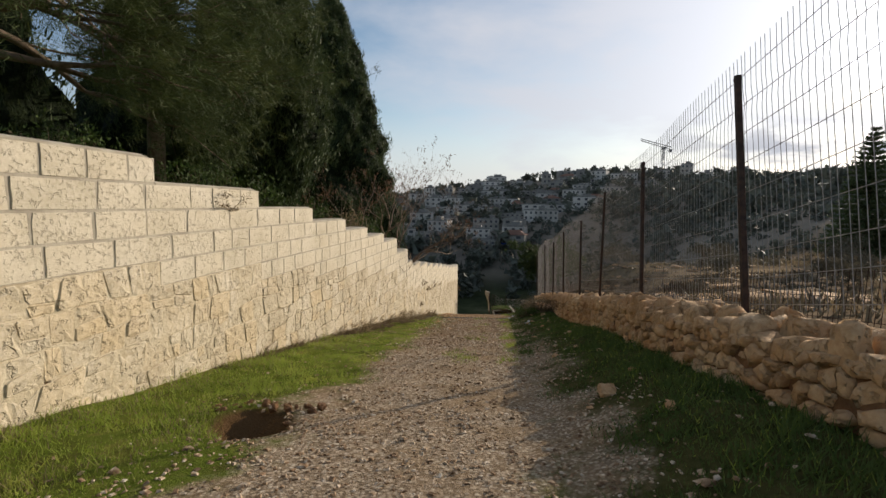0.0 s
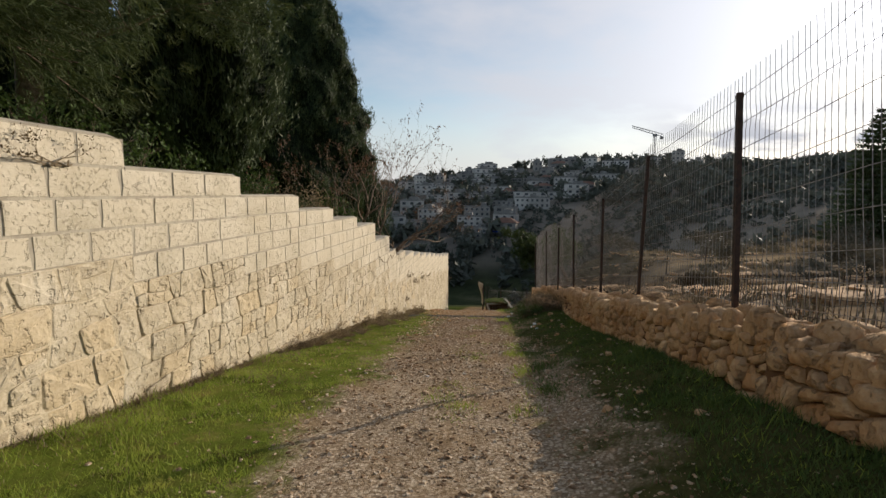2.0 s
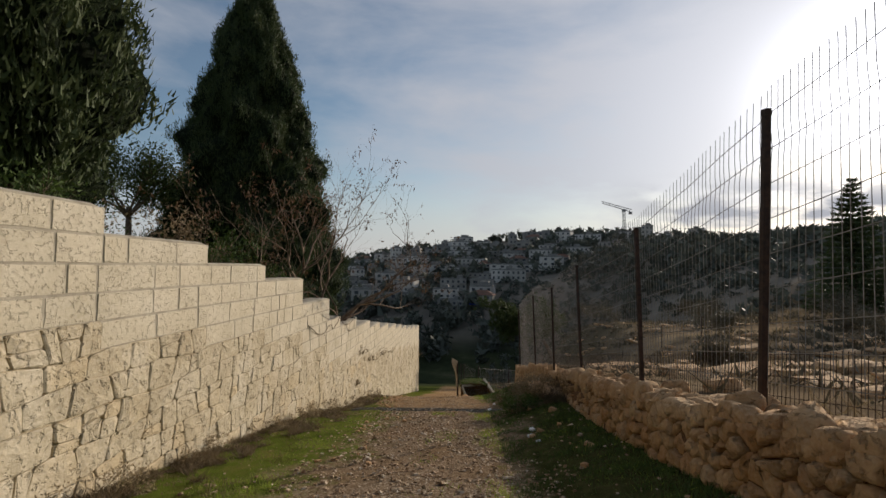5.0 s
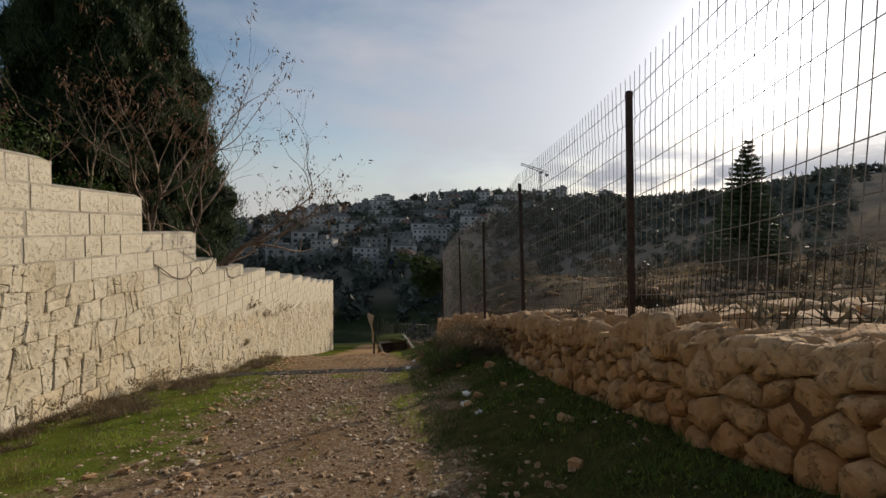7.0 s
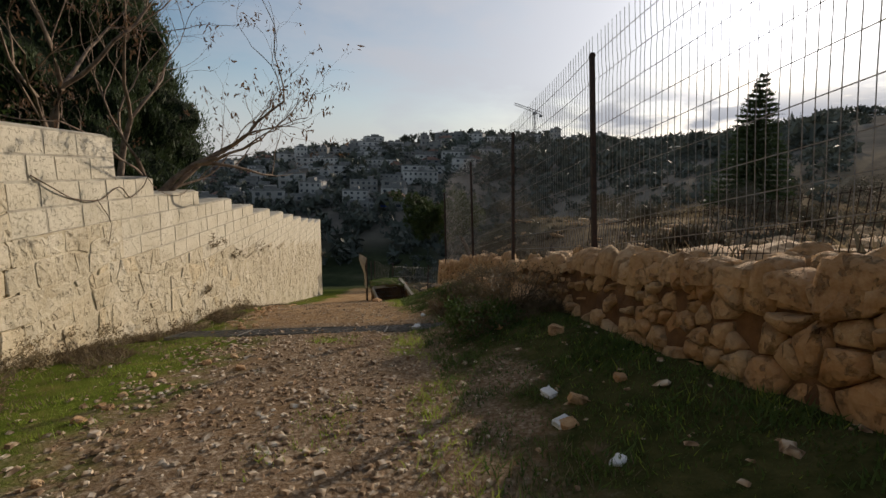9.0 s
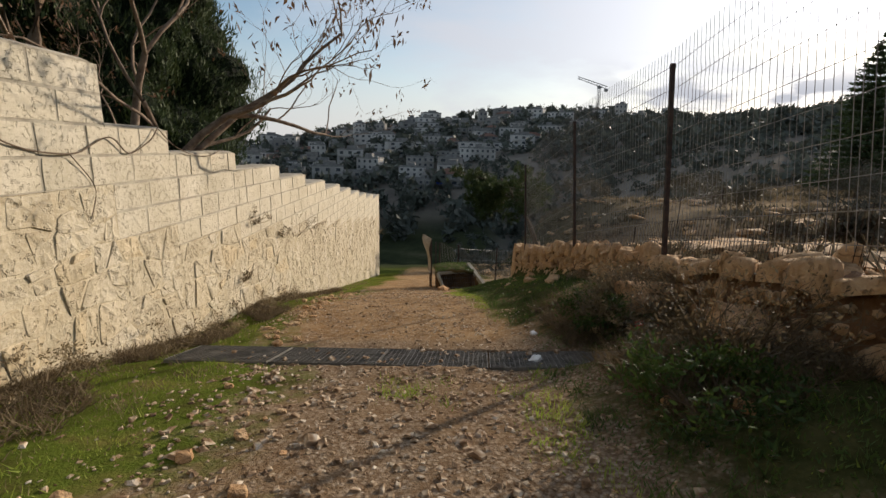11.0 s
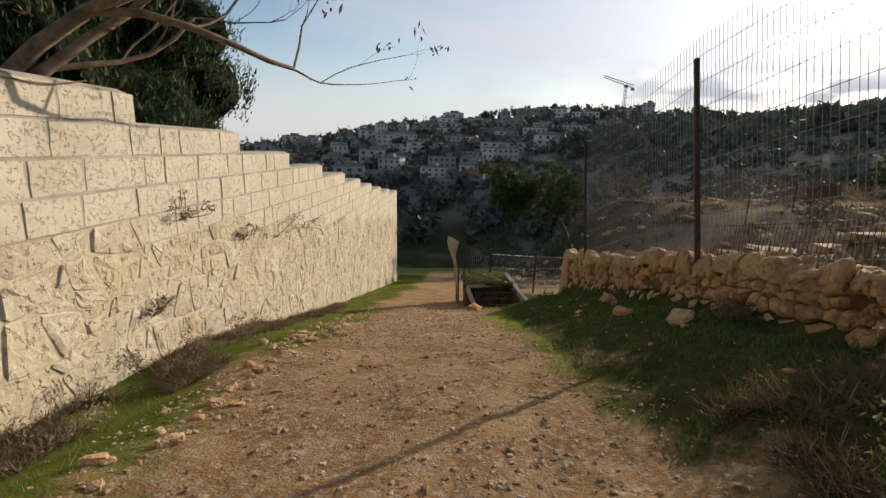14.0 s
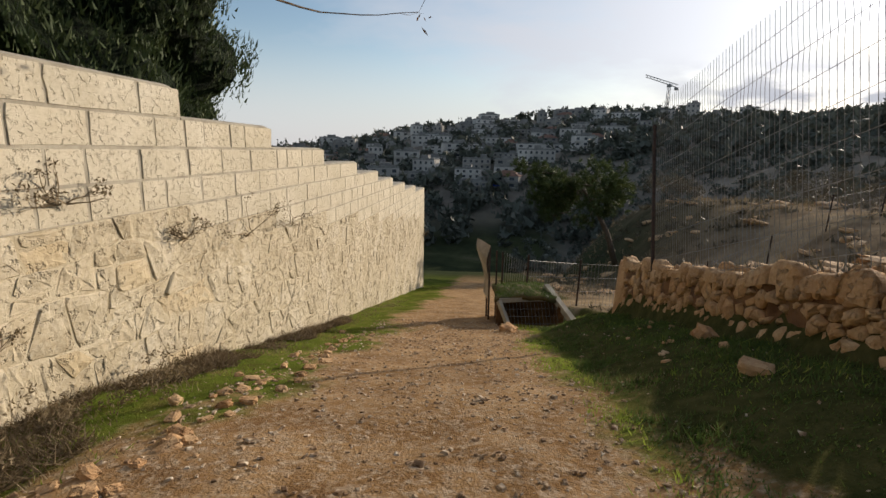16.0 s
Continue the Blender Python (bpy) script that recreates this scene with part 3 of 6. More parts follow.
def wall_stones(wall):
    """Squared blocks in four courses under each step, coursed rubble below them."""
    rnd = random.Random(5)
    blocks = [rough_block("block", 100 + i, M["ashlar"], 2, 0.05, 0.03, 0.10) for i in range(14)]
    far_b, far_r, nb, nr = [], [], 0, 0
    for k in range(0, 24):
        secs = [q for q in SECTIONS if q[2] <= k <= q[2] + 3]
        if not secs:
            continue
        y, end = max(secs[0][0], 0.6), secs[-1][1]
        z = level(k) - COURSE / 2
        while y < end - 0.02:
            w = rnd.choice((0.34, 0.46, 0.55, 0.62, 0.72, 0.85)) * rnd.uniform(0.92, 1.08)
            if end - y - w < 0.25:
                w = end - y
            m = Matrix.LocRotScale((WALL_X - 0.069 + rnd.uniform(-0.004, 0.004), y + w / 2, z), Euler((rnd.uniform(-0.006, 0.006), 0, rnd.uniform(-0.006, 0.006))),
                                   (0.13, w - 0.026, COURSE - 0.026))
            me = rnd.choice(blocks)
            if y < 27.0 and nb < 300:
                part("block", me, wall, m)
                nb += 1
            else:
                far_b.append((me, m))
            y += w

    def bed(k, y):
        """The wandering joint under course k - 1."""
        free = min(1.0, max(0.0, (k - section_at(y) - 4)))
        loose = 0.028 if y < 18 else 0.06
        return level(k) + free * loose * (math.sin(y * 2.1 + k * 1.7) + 0.7 * math.sin(y * 4.7 + k * 2.9))

    def place(u, v, d):
        return WALL_X + d, u, v
    # the same courses run on as rubble below the squared blocks
    for k in range(4, 40):
        ends = [b for a, b, n in SECTIONS if n + 4 <= k]
        if not ends:
            continue
        y, end = 0.6, ends[-1]
        lean = rnd.uniform(-0.05, 0.05)
        while y < end - 0.02:
            loose = y > 18
            w = rnd.choice((0.16, 0.22, 0.28, 0.34, 0.42, 0.55)) * rnd.uniform(0.85, 1.15)
            if end - y - w < 0.14:
                w = end - y
            if level(k) < float(land(WALL_X + 0.1, y)) - 0.08 or level(k) > float(land(WALL_X + 0.1, y)) + 4:
                y += w
                continue
            last, lean = lean, (0.0 if y + w > end - 0.02 else rnd.uniform(-1, 1) * (0.09 if loose else 0.05))
            l, r = y, y + w
            zt, zb = [bed(k, t) for t in (l, (l + r) / 2, r)], [bed(k + 1, t) for t in (l, (l + r) / 2, r)]
            whole = [(l - last, zb[0]), ((l + r) / 2, zb[1] + rnd.uniform(-0.012, 0.012)), (r - lean, zb[2]), (r + lean, zt[2]), ((l + r) / 2, zt[1] + rnd.uniform(-0.012, 0.012)), (l + last, zt[0])]
            polys = [whole]
            if w < 0.40 and rnd.random() < (0.45 if loose else 0.28):
                f = rnd.uniform(0.35, 0.65)
                ml, mr = (l, zb[0] + (zt[0] - zb[0]) * f), (r, zb[2] + (zt[2] - zb[2]) * (f + rnd.uniform(-0.15, 0.15)))
                polys = [[whole[0], whole[1], whole[2], mr, ml], [ml, mr, whole[3], whole[4], whole[5]]]
            for poly in polys:
                proud = rnd.choice((0.006, 0.009, 0.012, 0.017)) if not loose else rnd.choice((0.008, 0.011, 0.015, 0.021))
                me, m = fitted_stone(poly, place, M["rubble"], rnd.randrange(10 ** 6), rnd.uniform(0.001, 0.007), 0.10, proud, 0.006 if not loose else 0.008, False, 0.12, ((0.93, 0.8), (0.6, 1.0)))
                if 3.0 < y < 24 and nr < 300 and level(k) < float(land(WALL_X, y)) + 1.3 and rnd.random() < 0.55:
                    me.name = "rubble_stone"
                    part("rubble_stone", me, wall, m)
                    nr += 1
                else:
                    far_r.append((me, m))
            y += w
    tagged(part("blocks", joined("blocks", far_b, M["ashlar"]), wall), "squared limestone blocks", kind="stuff")
    tagged(part("rubble_stones", gathered("rubble_stones", far_r, M["rubble"]), wall), "rough rubble stones", kind="stuff")


wall_west = build_high_wall()


# ---- the low dry-stone wall ----
def low_face_x(y):
    return float(np.interp(y, [0, 12, 15, 20, 29], [1.70, 1.68, 1.85, 2.05, 2.1]))


LOW_END = 29.4


def low_foot(y):
    return float(land(low_face_x(y) - 0.08, y)) - 0.10


def build_low_wall():
    """The earth and small stones inside the wall, uneven where it shows between the stones."""
    vs, fs = [], []
    ys = np.arange(-4.0, LOW_END - 0.1, 0.16)
    for i, y in enumerate(ys):
        t, f, x = float(wall_top_right(y)) - 0.09, low_foot(y) - 0.3, low_face_x(y)
        g = lambda k: 0.022 * math.sin(y * 5.3 + k * 2.1) + 0.022 * math.sin(y * 11.7 + k * 4.2) + 0.012 * math.sin(y * 23.1 + k * 1.3)
        h = t - f
        vs += [(x + 0.05 + g(0), y, f), (x + 0.07 + g(1), y, f + h * 0.45), (x + 0.08 + g(2), y, f + h * 0.72), (x + 0.11 + g(3), y, t - 0.03 + g(4)), (2.25, y, t + g(5)), (2.42, y, t - 0.12 + g(6)), (2.42, y, f)]
        if i:
            q = (i - 1) * 7
            fs += [(q + j, q + j + 1, q + j + 8, q + j + 7) for j in range(6)]
    fs.append(tuple(range(len(vs) - 7, len(vs))))
    return tagged(new("wall_east", mesh_of("low_wall_core", vs, fs, M["earth"], True)), "low dry-stone wall of weathered field stones and earth", "wall", kind="structure")


def low_wall_stones(wall):
    """Field stones fitted together on the face, flatter ones laid over the top."""
    rnd = random.Random(11)
    far, count = [], 0

    def put(me, m, y):
        nonlocal count
        if 3.0 < y < 25 and count < 300 and rnd.random() < 0.7:
            me.name = "field_stone"
            part("field_stone", me, wall, m)
            count += 1
        else:
            far.append((me, m))

    def crumbled(y):
        return smooth01(14.2, 15.2, y) * smooth01(20.5, 19.5, y) + 0.65 * smooth01(22.5, 25, y)

    def top_of(y):
        return float(wall_top_right(y)) - 0.085

    # u runs along the wall, v from its foot (0) to the underside of the top stones (1)
    def face(u, v, d):
        f, t = low_foot(u), top_of(u)
        return low_face_x(u) + 0.055 + 0.05 * v - d, u, f + (t - f) * v
    seeds = []
    for row in range(5):
        y = 0.9 + rnd.random() * 0.2
        while y < LOW_END - 0.15:
            big = 1.2 if row in (0, 1) else 0.9
            w = rnd.choice((0.10, 0.14, 0.18, 0.23, 0.30)) * rnd.uniform(0.9, 1.1) * big
            if rnd.random() > 0.16:
                seeds.append((y + w / 2, (row + 0.5) / 5 + rnd.uniform(-0.075, 0.075)))
            if w < 0.16 and rnd.random() < 0.3:
                seeds.append((y + w / 2 + 0.03, (row + 1.0) / 5))
            y += w
    for poly in packed([q for q in seeds if 0 < q[1] < 1], 0.0, 1.0, 0.95, 0.75):
        yc, vc = sum(q[0] for q in poly) / len(poly), sum(q[1] for q in poly) / len(poly)
        if rnd.random() < 0.04 + 0.6 * crumbled(yc) * (vc > 0.3):
            cu, k = yc, rnd.uniform(0.35, 0.7)
            poly = [(cu + (u - cu) * k, vc + (v - vc) * k) for u, v in poly]
            if rnd.random() < 0.3:
                continue
        # the outline is in shares of the height: bring it to metres for its depth
        h = top_of(yc) - low_foot(yc)
        me, m = fitted_stone([(u, v * h) for u, v in poly], lambda u, v, d, h=h: face(u, v / h, d), M["drystone"], rnd.randrange(10 ** 6), rnd.uniform(0.003, 0.008), 0.10,
                             rnd.uniform(0.03, 0.08), 0.009, True, 0.09, ((0.89, 0.72), (0.6, 0.97)))
        put(me, m, yc)

    # the top: u along the wall, v across it
    def lid(u, v, d):
        return v, u, float(wall_top_right(u)) - 0.075 + 0.03 * math.sin(u * 3.1 + v * 4) + 0.02 * math.sin(u * 7.3) + d
    seeds = []
    for row in range(3):
        y = 0.9 + rnd.random() * 0.2
        while y < LOW_END - 0.15:
            w = rnd.choice((0.13, 0.18, 0.25, 0.34)) * rnd.uniform(0.85, 1.15)
            if rnd.random() > 0.07 + 0.35 * float(crumbled(y)):
                seeds.append((y + w / 2, low_face_x(y) + 0.13 + 0.21 * row + rnd.uniform(-0.06, 0.06)))
            y += w
    for poly in packed(seeds, 1.74, 2.44, 0.9, 1.0):
        yc = sum(q[0] for q in poly) / len(poly)
        edge_ = low_face_x(yc) + 0.03
        poly = [(u, max(v, edge_ + rnd.uniform(-0.03, 0.04))) for u, v in poly]
        if max(v for u, v in poly) - min(v for u, v in poly) < 0.06:
            continue
        me, m = fitted_stone(poly, lid, M["drystone"], rnd.randrange(10 ** 6), rnd.uniform(0.004, 0.012), 0.10, rnd.choice((0.02, 0.045, 0.07, 0.10, 0.14)), 0.014, True, 0.14, ((0.88, 0.68), (0.58, 0.96)))
        put(me, m, yc)
    tagged(part("field_stones", gathered("field_stones", far, M["drystone"], True), wall), "weathered field stones", kind="stuff")


wall_east = build_low_wall()


# ---- the fence on it ----
POSTS = [(1.2, 1.3, 3.5), (4.4, 0.62, 2.95), (7.5, 0.15, 2.38), (10.52, -0.36, 1.97), (13.1, -0.76, 1.28), (16.46, -1.5, 0.80), (19.55, -2.05, 0.18), (23.0, -2.9, -0.2), (27.6, -4.5, -1.18)]
LEAN_Y = [0.4, 0.46, 0.25, -0.12, 0.17, 0.42, 0.36, 0.75, 1.0]
FENCE_X = 2.19


def build_fence():
    for (y, z0, z1), ly in zip(POSTS, LEAN_Y):
        b = Build()
        h = z1 - z0
        s = 0.024
        # an angle-iron post
        b.box(-s, s, -s, -s + 0.008, -0.3, h).box(-s, -s + 0.008, -s + 0.008, s, -0.3, h)
        b.box(-s - 0.004, s + 0.004, -s - 0.004, s + 0.002, h - 0.05, h - 0.02)
        ob = new("fence_post", b.mesh("fence_post", M["rust"]))
        tilt = math.atan2(ly, h)
        ob.matrix_basis = Matrix.LocRotScale((FENCE_X, y, z0), Euler((-tilt, 0, 0)), None)
        tagged(ob, "rusty brown angle-iron fence post set in the low wall", "fence post", "posts along the low wall")
    rnd = random.Random(3)
    for i in range(len(POSTS) - 1):
        (ya, a0, a1), (yb, b0, b1) = POSTS[i], POSTS[i + 1]
        la, lb = LEAN_Y[i], LEAN_Y[i + 1]
        root = tagged(new("mesh_fence"), "galvanised welded wire mesh panel between rusty posts", "fence", "mesh panels along the low wall")
        root.location = (FENCE_X, ya, a0)
        up, along = Build(), Build()

        def at(u, v):
            """u along the panel, v up it; the top bends outward in a fold."""
            y = ya + (yb - ya) * u + (la + (lb - la) * u) * v
            z0, z1 = a0 + 0.14 + (b0 - a0) * u, a1 + 0.10 + (b1 - a1) * u
            sag = 0.012 * math.sin(u * 9 + i) + 0.006 * math.sin(v * 7 + i * 2)
            fold = 0.010 * max(0.0, 1 - abs(v - 0.82) / 0.05)
            return Vector((FENCE_X + 0.035 + sag + fold, y, z0 + (z1 - z0) * v)) - root.location
        n = int((yb - ya) / 0.078)
        for j in range(n):
            u = (j + 0.5) / n + rnd.uniform(-0.12, 0.12) / n
            up.tube([at(u, v) for v in (0, 0.35, 0.77, 0.82, 0.87, 1.03)], 0.0032, 3, False)
        for v in (0.02, 0.12, 0.22, 0.34, 0.46, 0.58, 0.70, 0.82, 0.94):
            along.tube([at(u, v) + Vector((0.006, 0, 0)) for u in (0.0, 0.25, 0.5, 0.75, 1.0)], 0.0042, 3, False)
        part("upright_wires", up.mesh("upright_wires", M["wire"]), root)
        part("cross_wires", along.mesh("cross_wires", M["wire"]), root)


build_fence()


def build_low_mesh():
    """Low panels of a fine mesh standing on the wall behind the posts."""
    rnd = random.Random(8)
    for i in range(7):
        ya, yb = 2.2 + 3.0 * i, 5.15 + 3.0 * i
        root = tagged(new("low_mesh"), "low dark panel of fine wire mesh on the wall", "fence", "low mesh panels on the wall")
        za, zb = float(wall_top_right(ya)) - 0.16, float(wall_top_right(yb)) - 0.16
        root.location = (2.40, ya, za)
        up, along = Build(), Build()
        n = int((yb - ya) / 0.052)
        for j in range(n + 1):
            u = j / n
            p = Vector((0.02 * math.sin(u * 5 + i), (yb - ya) * u, (zb - za) * u))
            up.tube([p, p + Vector((0.02, 0, 0.56 + rnd.uniform(-0.01, 0.01)))], 0.0028, 3, False)
        for v in (0.04, 0.2, 0.36, 0.54):
            along.tube([(0.02 * math.sin(u * 5 + i) + 0.03 * v, (yb - ya) * u, (zb - za) * u + v) for u in (0, 0.25, 0.5, 0.75, 1)], 0.003, 3, False)
        part("upright_wires", up.mesh("low_uprights", M["rust"]), root)
        part("cross_wires", along.mesh("low_cross", M["rust"]), root)


build_low_mesh()


# ---- trees and shrubs ----
rng = np.random.default_rng(7)


def blades(base, tip, width, curl=None):
    """Narrow leaves: one quad (a kite) from each base to each tip."""
    d = tip - base
    side = np.cross(d, rng.normal(size=d.shape))
    side /= np.linalg.norm(side, axis=1, keepdims=True) + 1e-9
    w = np.broadcast_to(np.asarray(width).reshape(-1, 1), (len(base), 1))
    mid = base + d * 0.45
    v = np.stack([base, mid + side * w / 2, tip, mid - side * w / 2], 1).reshape(-1, 3)
    f = np.arange(len(base) * 4).reshape(-1, 4)
    return v, f


def needles(base, tip, width):
    """Very narrow leaves: one triangle from each base to each tip."""
    side = np.cross(tip - base, rng.normal(size=base.shape))
    side /= np.linalg.norm(side, axis=1, keepdims=True) + 1e-9
    w = np.broadcast_to(np.asarray(width).reshape(-1, 1), (len(base), 1))
    return np.stack([base - side * w / 2, base + side * w / 2, tip], 1).reshape(-1, 3), np.arange(len(base) * 3).reshape(-1, 3)


def leaf_mesh(name, sets, mat):
    vs, fs, k = [], [], 0
    for v, f in sets:
        vs.append(v)
        fs.append(f + k)
        k += len(v)
    return mesh_np(name, np.concatenate(vs), np.concatenate(fs), mat)


def cypress(x, y, z0, z1, radius, crown_from, n, seed, taper=1.0):
    """A dense conical cypress of upswept sprays, with an uneven outline."""
    g = np.random.default_rng(seed)
    root = tagged(new("cypress_tree"), "tall dark green cypress tree behind the stone wall", "tree", "cypress trees behind the wall")
    root.location = (x, y, z0)
    h, c0 = z1 - z0, crown_from - z0
    trunk = Build().tube([(0, 0, -0.3), (0.05, 0, h * 0.25), (0, 0.05, h * 0.6)], [0.24, 0.2, 0.1], 8)
    part("trunk", trunk.mesh("trunk", M["bark"], True), root)

    def reach(u, a, zz):
        env = (np.clip(u * 7, 0, 1) ** 0.6) * (1 - np.clip(u, 0, 1) ** (1.15 / taper)) ** (0.75 * taper) + 0.03
        k = min(1.0, 3.4 / radius)
        lump = 1 + k * (0.14 * np.sin(a * 5 + zz * 1.3 + seed) + 0.12 * np.sin(a * 9 - zz * 1.9) + 0.10 * np.sin(a * 3 + zz * 2.6) + 0.09 * np.sin(a * 17 + zz * 3.3))
        return radius * env * lump
    # sprays stand in upswept bunches, which make the crown's lumpy surface
    m = n // 14
    u = np.repeat(g.random(m) ** 1.15, 14)
    a = np.repeat(g.random(m) * 2 * np.pi, 14)
    n = m * 14
    zz = c0 + u * (h - c0)
    r = reach(u, a, zz) * np.repeat((0.89 if radius > 3 else 0.88) + (0.08 if radius > 3 else 0.15) * g.random(m), 14)
    sz = np.repeat(g.uniform(0.75, 1.3, m), 14)
    base = np.stack([r * np.cos(a), r * np.sin(a), zz], 1) + g.normal(size=(n, 3)) * (sz[:, None] * np.array([0.07, 0.07, 0.13]))
    out = np.stack([np.cos(a) * 0.4, np.sin(a) * 0.4, np.ones(n)], 1) + g.normal(size=(n, 3)) * 0.38
    out /= np.linalg.norm(out, axis=1, keepdims=True)
    ln = (g.uniform(0.05, 0.17, n) * sz)[:, None]
    big = 0.95 if radius > 3 else 0.9
    v, f = needles(base - out * ln * 0.4 * big, base + out * ln * big, g.uniform(0.024, 0.055, n) * sz * big)
    part("foliage", mesh_np("cypress_foliage", v, f, M["cypress"]), root)
    # an opaque shell closing the dense crown, coloured dark for the shade inside
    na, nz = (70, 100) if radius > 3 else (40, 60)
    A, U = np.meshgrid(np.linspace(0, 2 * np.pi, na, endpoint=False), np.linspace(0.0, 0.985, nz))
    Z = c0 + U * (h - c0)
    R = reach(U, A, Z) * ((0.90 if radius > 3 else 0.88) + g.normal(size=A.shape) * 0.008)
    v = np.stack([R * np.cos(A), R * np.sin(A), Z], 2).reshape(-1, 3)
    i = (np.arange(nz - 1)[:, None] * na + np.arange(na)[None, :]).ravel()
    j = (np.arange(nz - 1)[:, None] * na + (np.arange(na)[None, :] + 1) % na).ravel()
    core = mesh_np("cypress_core", v, np.stack([i, j, j + na, i + na], 1), M["cypress_inner_shade"])
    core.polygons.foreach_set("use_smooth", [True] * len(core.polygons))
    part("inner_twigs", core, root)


def limbs(b, p, d, length, r, depth, rnd, tips, spread=0.6, lift=0.1, seg=4, crooked=0.22):
    """Crooked, tapering branches that fork; the ends go to tips."""
    pts, rad = [Vector(p)], [r]
    d = Vector(d).normalized()
    for i in range(seg):
        d = (d + Vector((rnd.uniform(-1, 1), rnd.uniform(-1, 1), rnd.uniform(-1, 1) + lift)) * crooked).normalized()
        pts.append(pts[-1] + d * length / seg)
        rad.append(r * (1 - 0.45 * (i + 1) / seg))
    b.tube(pts, rad, 6 if r > 0.03 else 3, False)
    if depth == 0:
        tips.append((pts[-1], d))
        tips.append((pts[-2], d))
        return
    for i in range(rnd.choice((2, 3, 3))):
        q = pts[-1] if i == 0 else pts[rnd.randrange(min(2, seg), seg + 1)]
        dd = (d + Vector((rnd.uniform(-1, 1), rnd.uniform(-1, 1), rnd.uniform(-0.5, 1))) * spread).normalized()
        limbs(b, q, dd, length * rnd.uniform(0.6, 0.85), rad[-1] * rnd.uniform(0.65, 0.9), depth - 1, rnd, tips, spread, lift, seg, crooked)


def bare_tree(x, y, z, stems, seed, height):
    """A leafless winter tree with a few brown leaves left on it."""
    rnd = random.Random(seed)
    root = tagged(new("bare_tree"), "leafless crooked tree with a few brown leaves behind the wall", "tree", "bare trees behind the wall")
    root.location = (x, y, z)
    b, tips = Build(), []
    for d, r, ln in stems:
        limbs(b, (rnd.uniform(-0.1, 0.1), rnd.uniform(-0.1, 0.1), -0.2), d, ln * height, r, 4, rnd, tips, 0.85, 0.10, 5, 0.30)
    part("branches", b.mesh("bare_branches", M["pale_bark"], True), root)
    g = np.random.default_rng(seed)
    tp = np.array([t for t, d in tips])
    keep = tp[g.random(len(tp)) < 0.55]
    keep = np.repeat(keep, 5, axis=0) + g.normal(size=(len(keep) * 5, 3)) * 0.055
    v, f = blades(keep, keep + g.normal(size=keep.shape) * 0.05 + np.array([0, 0, -0.06]), g.uniform(0.02, 0.045, len(keep)))
    part("leaves", mesh_np("bare_tree_leaves", v, f, M["brown_leaf"]), root, label="withered brown leaves")


def needle_tufts(points, dirs, per, length, width, g, droop=0.25):
    """Bunches of needles round twig ends."""
    n = len(points)
    base = np.repeat(points, per, axis=0) + g.normal(size=(n * per, 3)) * 0.05
    d = np.repeat(dirs, per, axis=0) * 0.9 + g.normal(size=(n * per, 3)) * 0.75 + np.array([0, 0, -droop])
    d /= np.linalg.norm(d, axis=1, keepdims=True)
    return needles(base, base + d * (length * g.uniform(0.6, 1.15, n * per))[:, None], width)


def pine(name, label, x, y, z, trunk_h, arms, seed, tufts, length, width, spread, mat, group="", per=19):
    rnd, g = random.Random(seed), np.random.default_rng(seed)
    root = tagged(new(name), label, "tree", group)
    root.location = (x, y, z)
    b, tips = Build(), []
    b.tube([(0, 0, -0.3), (0.1, 0.05, trunk_h * 0.5), (0.0, 0.1, trunk_h)], [0.2, 0.16, 0.08], 8)
    for (dx, dy, dz, zf, ln) in arms:
        limbs(b, (0, 0, trunk_h * zf), (dx, dy, dz), ln, 0.07, 2, rnd, tips, spread, -0.05)
    part("trunk", b.mesh("pine_wood", M["bark"], True), root)
    tp, td = np.array([t for t, d in tips]), np.array([d for t, d in tips])
    i = g.integers(0, len(tp), tufts)
    pts = tp[i] + g.normal(size=(tufts, 3)) * np.array([0.34, 0.34, 0.26]) - td[i] * g.random((tufts, 1)) * 0.5
    part("needles", leaf_mesh("pine_needles", [needle_tufts(pts, td[i], per, length, width, g)], mat), root)
    return root


def shrub(name, label, category, x, y, z, rx, ry, rz, n, mat, leaf, seed, stems=14, stem_mat=None, group=""):
    """A loose bush: stems from the ground and leaves in uneven clumps."""
    rnd, g = random.Random(seed), np.random.default_rng(seed)
    root = tagged(new(name), label, category, group)
    root.location = (x, y, z)
    b, tips = Build(), []
    for i in range(stems):
        a = rnd.uniform(0, 2 * math.pi)
        limbs(b, (rnd.uniform(-0.3, 0.3) * rx, rnd.uniform(-0.3, 0.3) * ry, -0.05), (math.cos(a) * rx, math.sin(a) * ry, rz * rnd.uniform(0.5, 1.3)),
              0.55 * max(rx, ry, rz), 0.008 + 0.006 * rz, 2, rnd, tips, 0.7, 0.0, 2, 0.3)
    part("stems", b.mesh("shrub_stems", stem_mat or M["bark"]), root)
    tp = np.array([t for t, d in tips])
    i = g.integers(0, len(tp), n)
    p = tp[i] + g.normal(size=(n, 3)) * np.array([rx, ry, rz]) * 0.13
    p[:, 2] = np.abs(p[:, 2])
    d = g.normal(size=(n, 3)) + np.array([0, 0, 0.5])
    d /= np.linalg.norm(d, axis=1, keepdims=True)
    v, f = blades(p, p + d * (leaf * g.uniform(0.6, 1.4, n))[:, None], leaf * g.uniform(0.25, 0.5, n))
    part("leaves", mesh_np("shrub_leaves", v, f, mat), root)


def spot(x, y):
    return float(land(x, y))


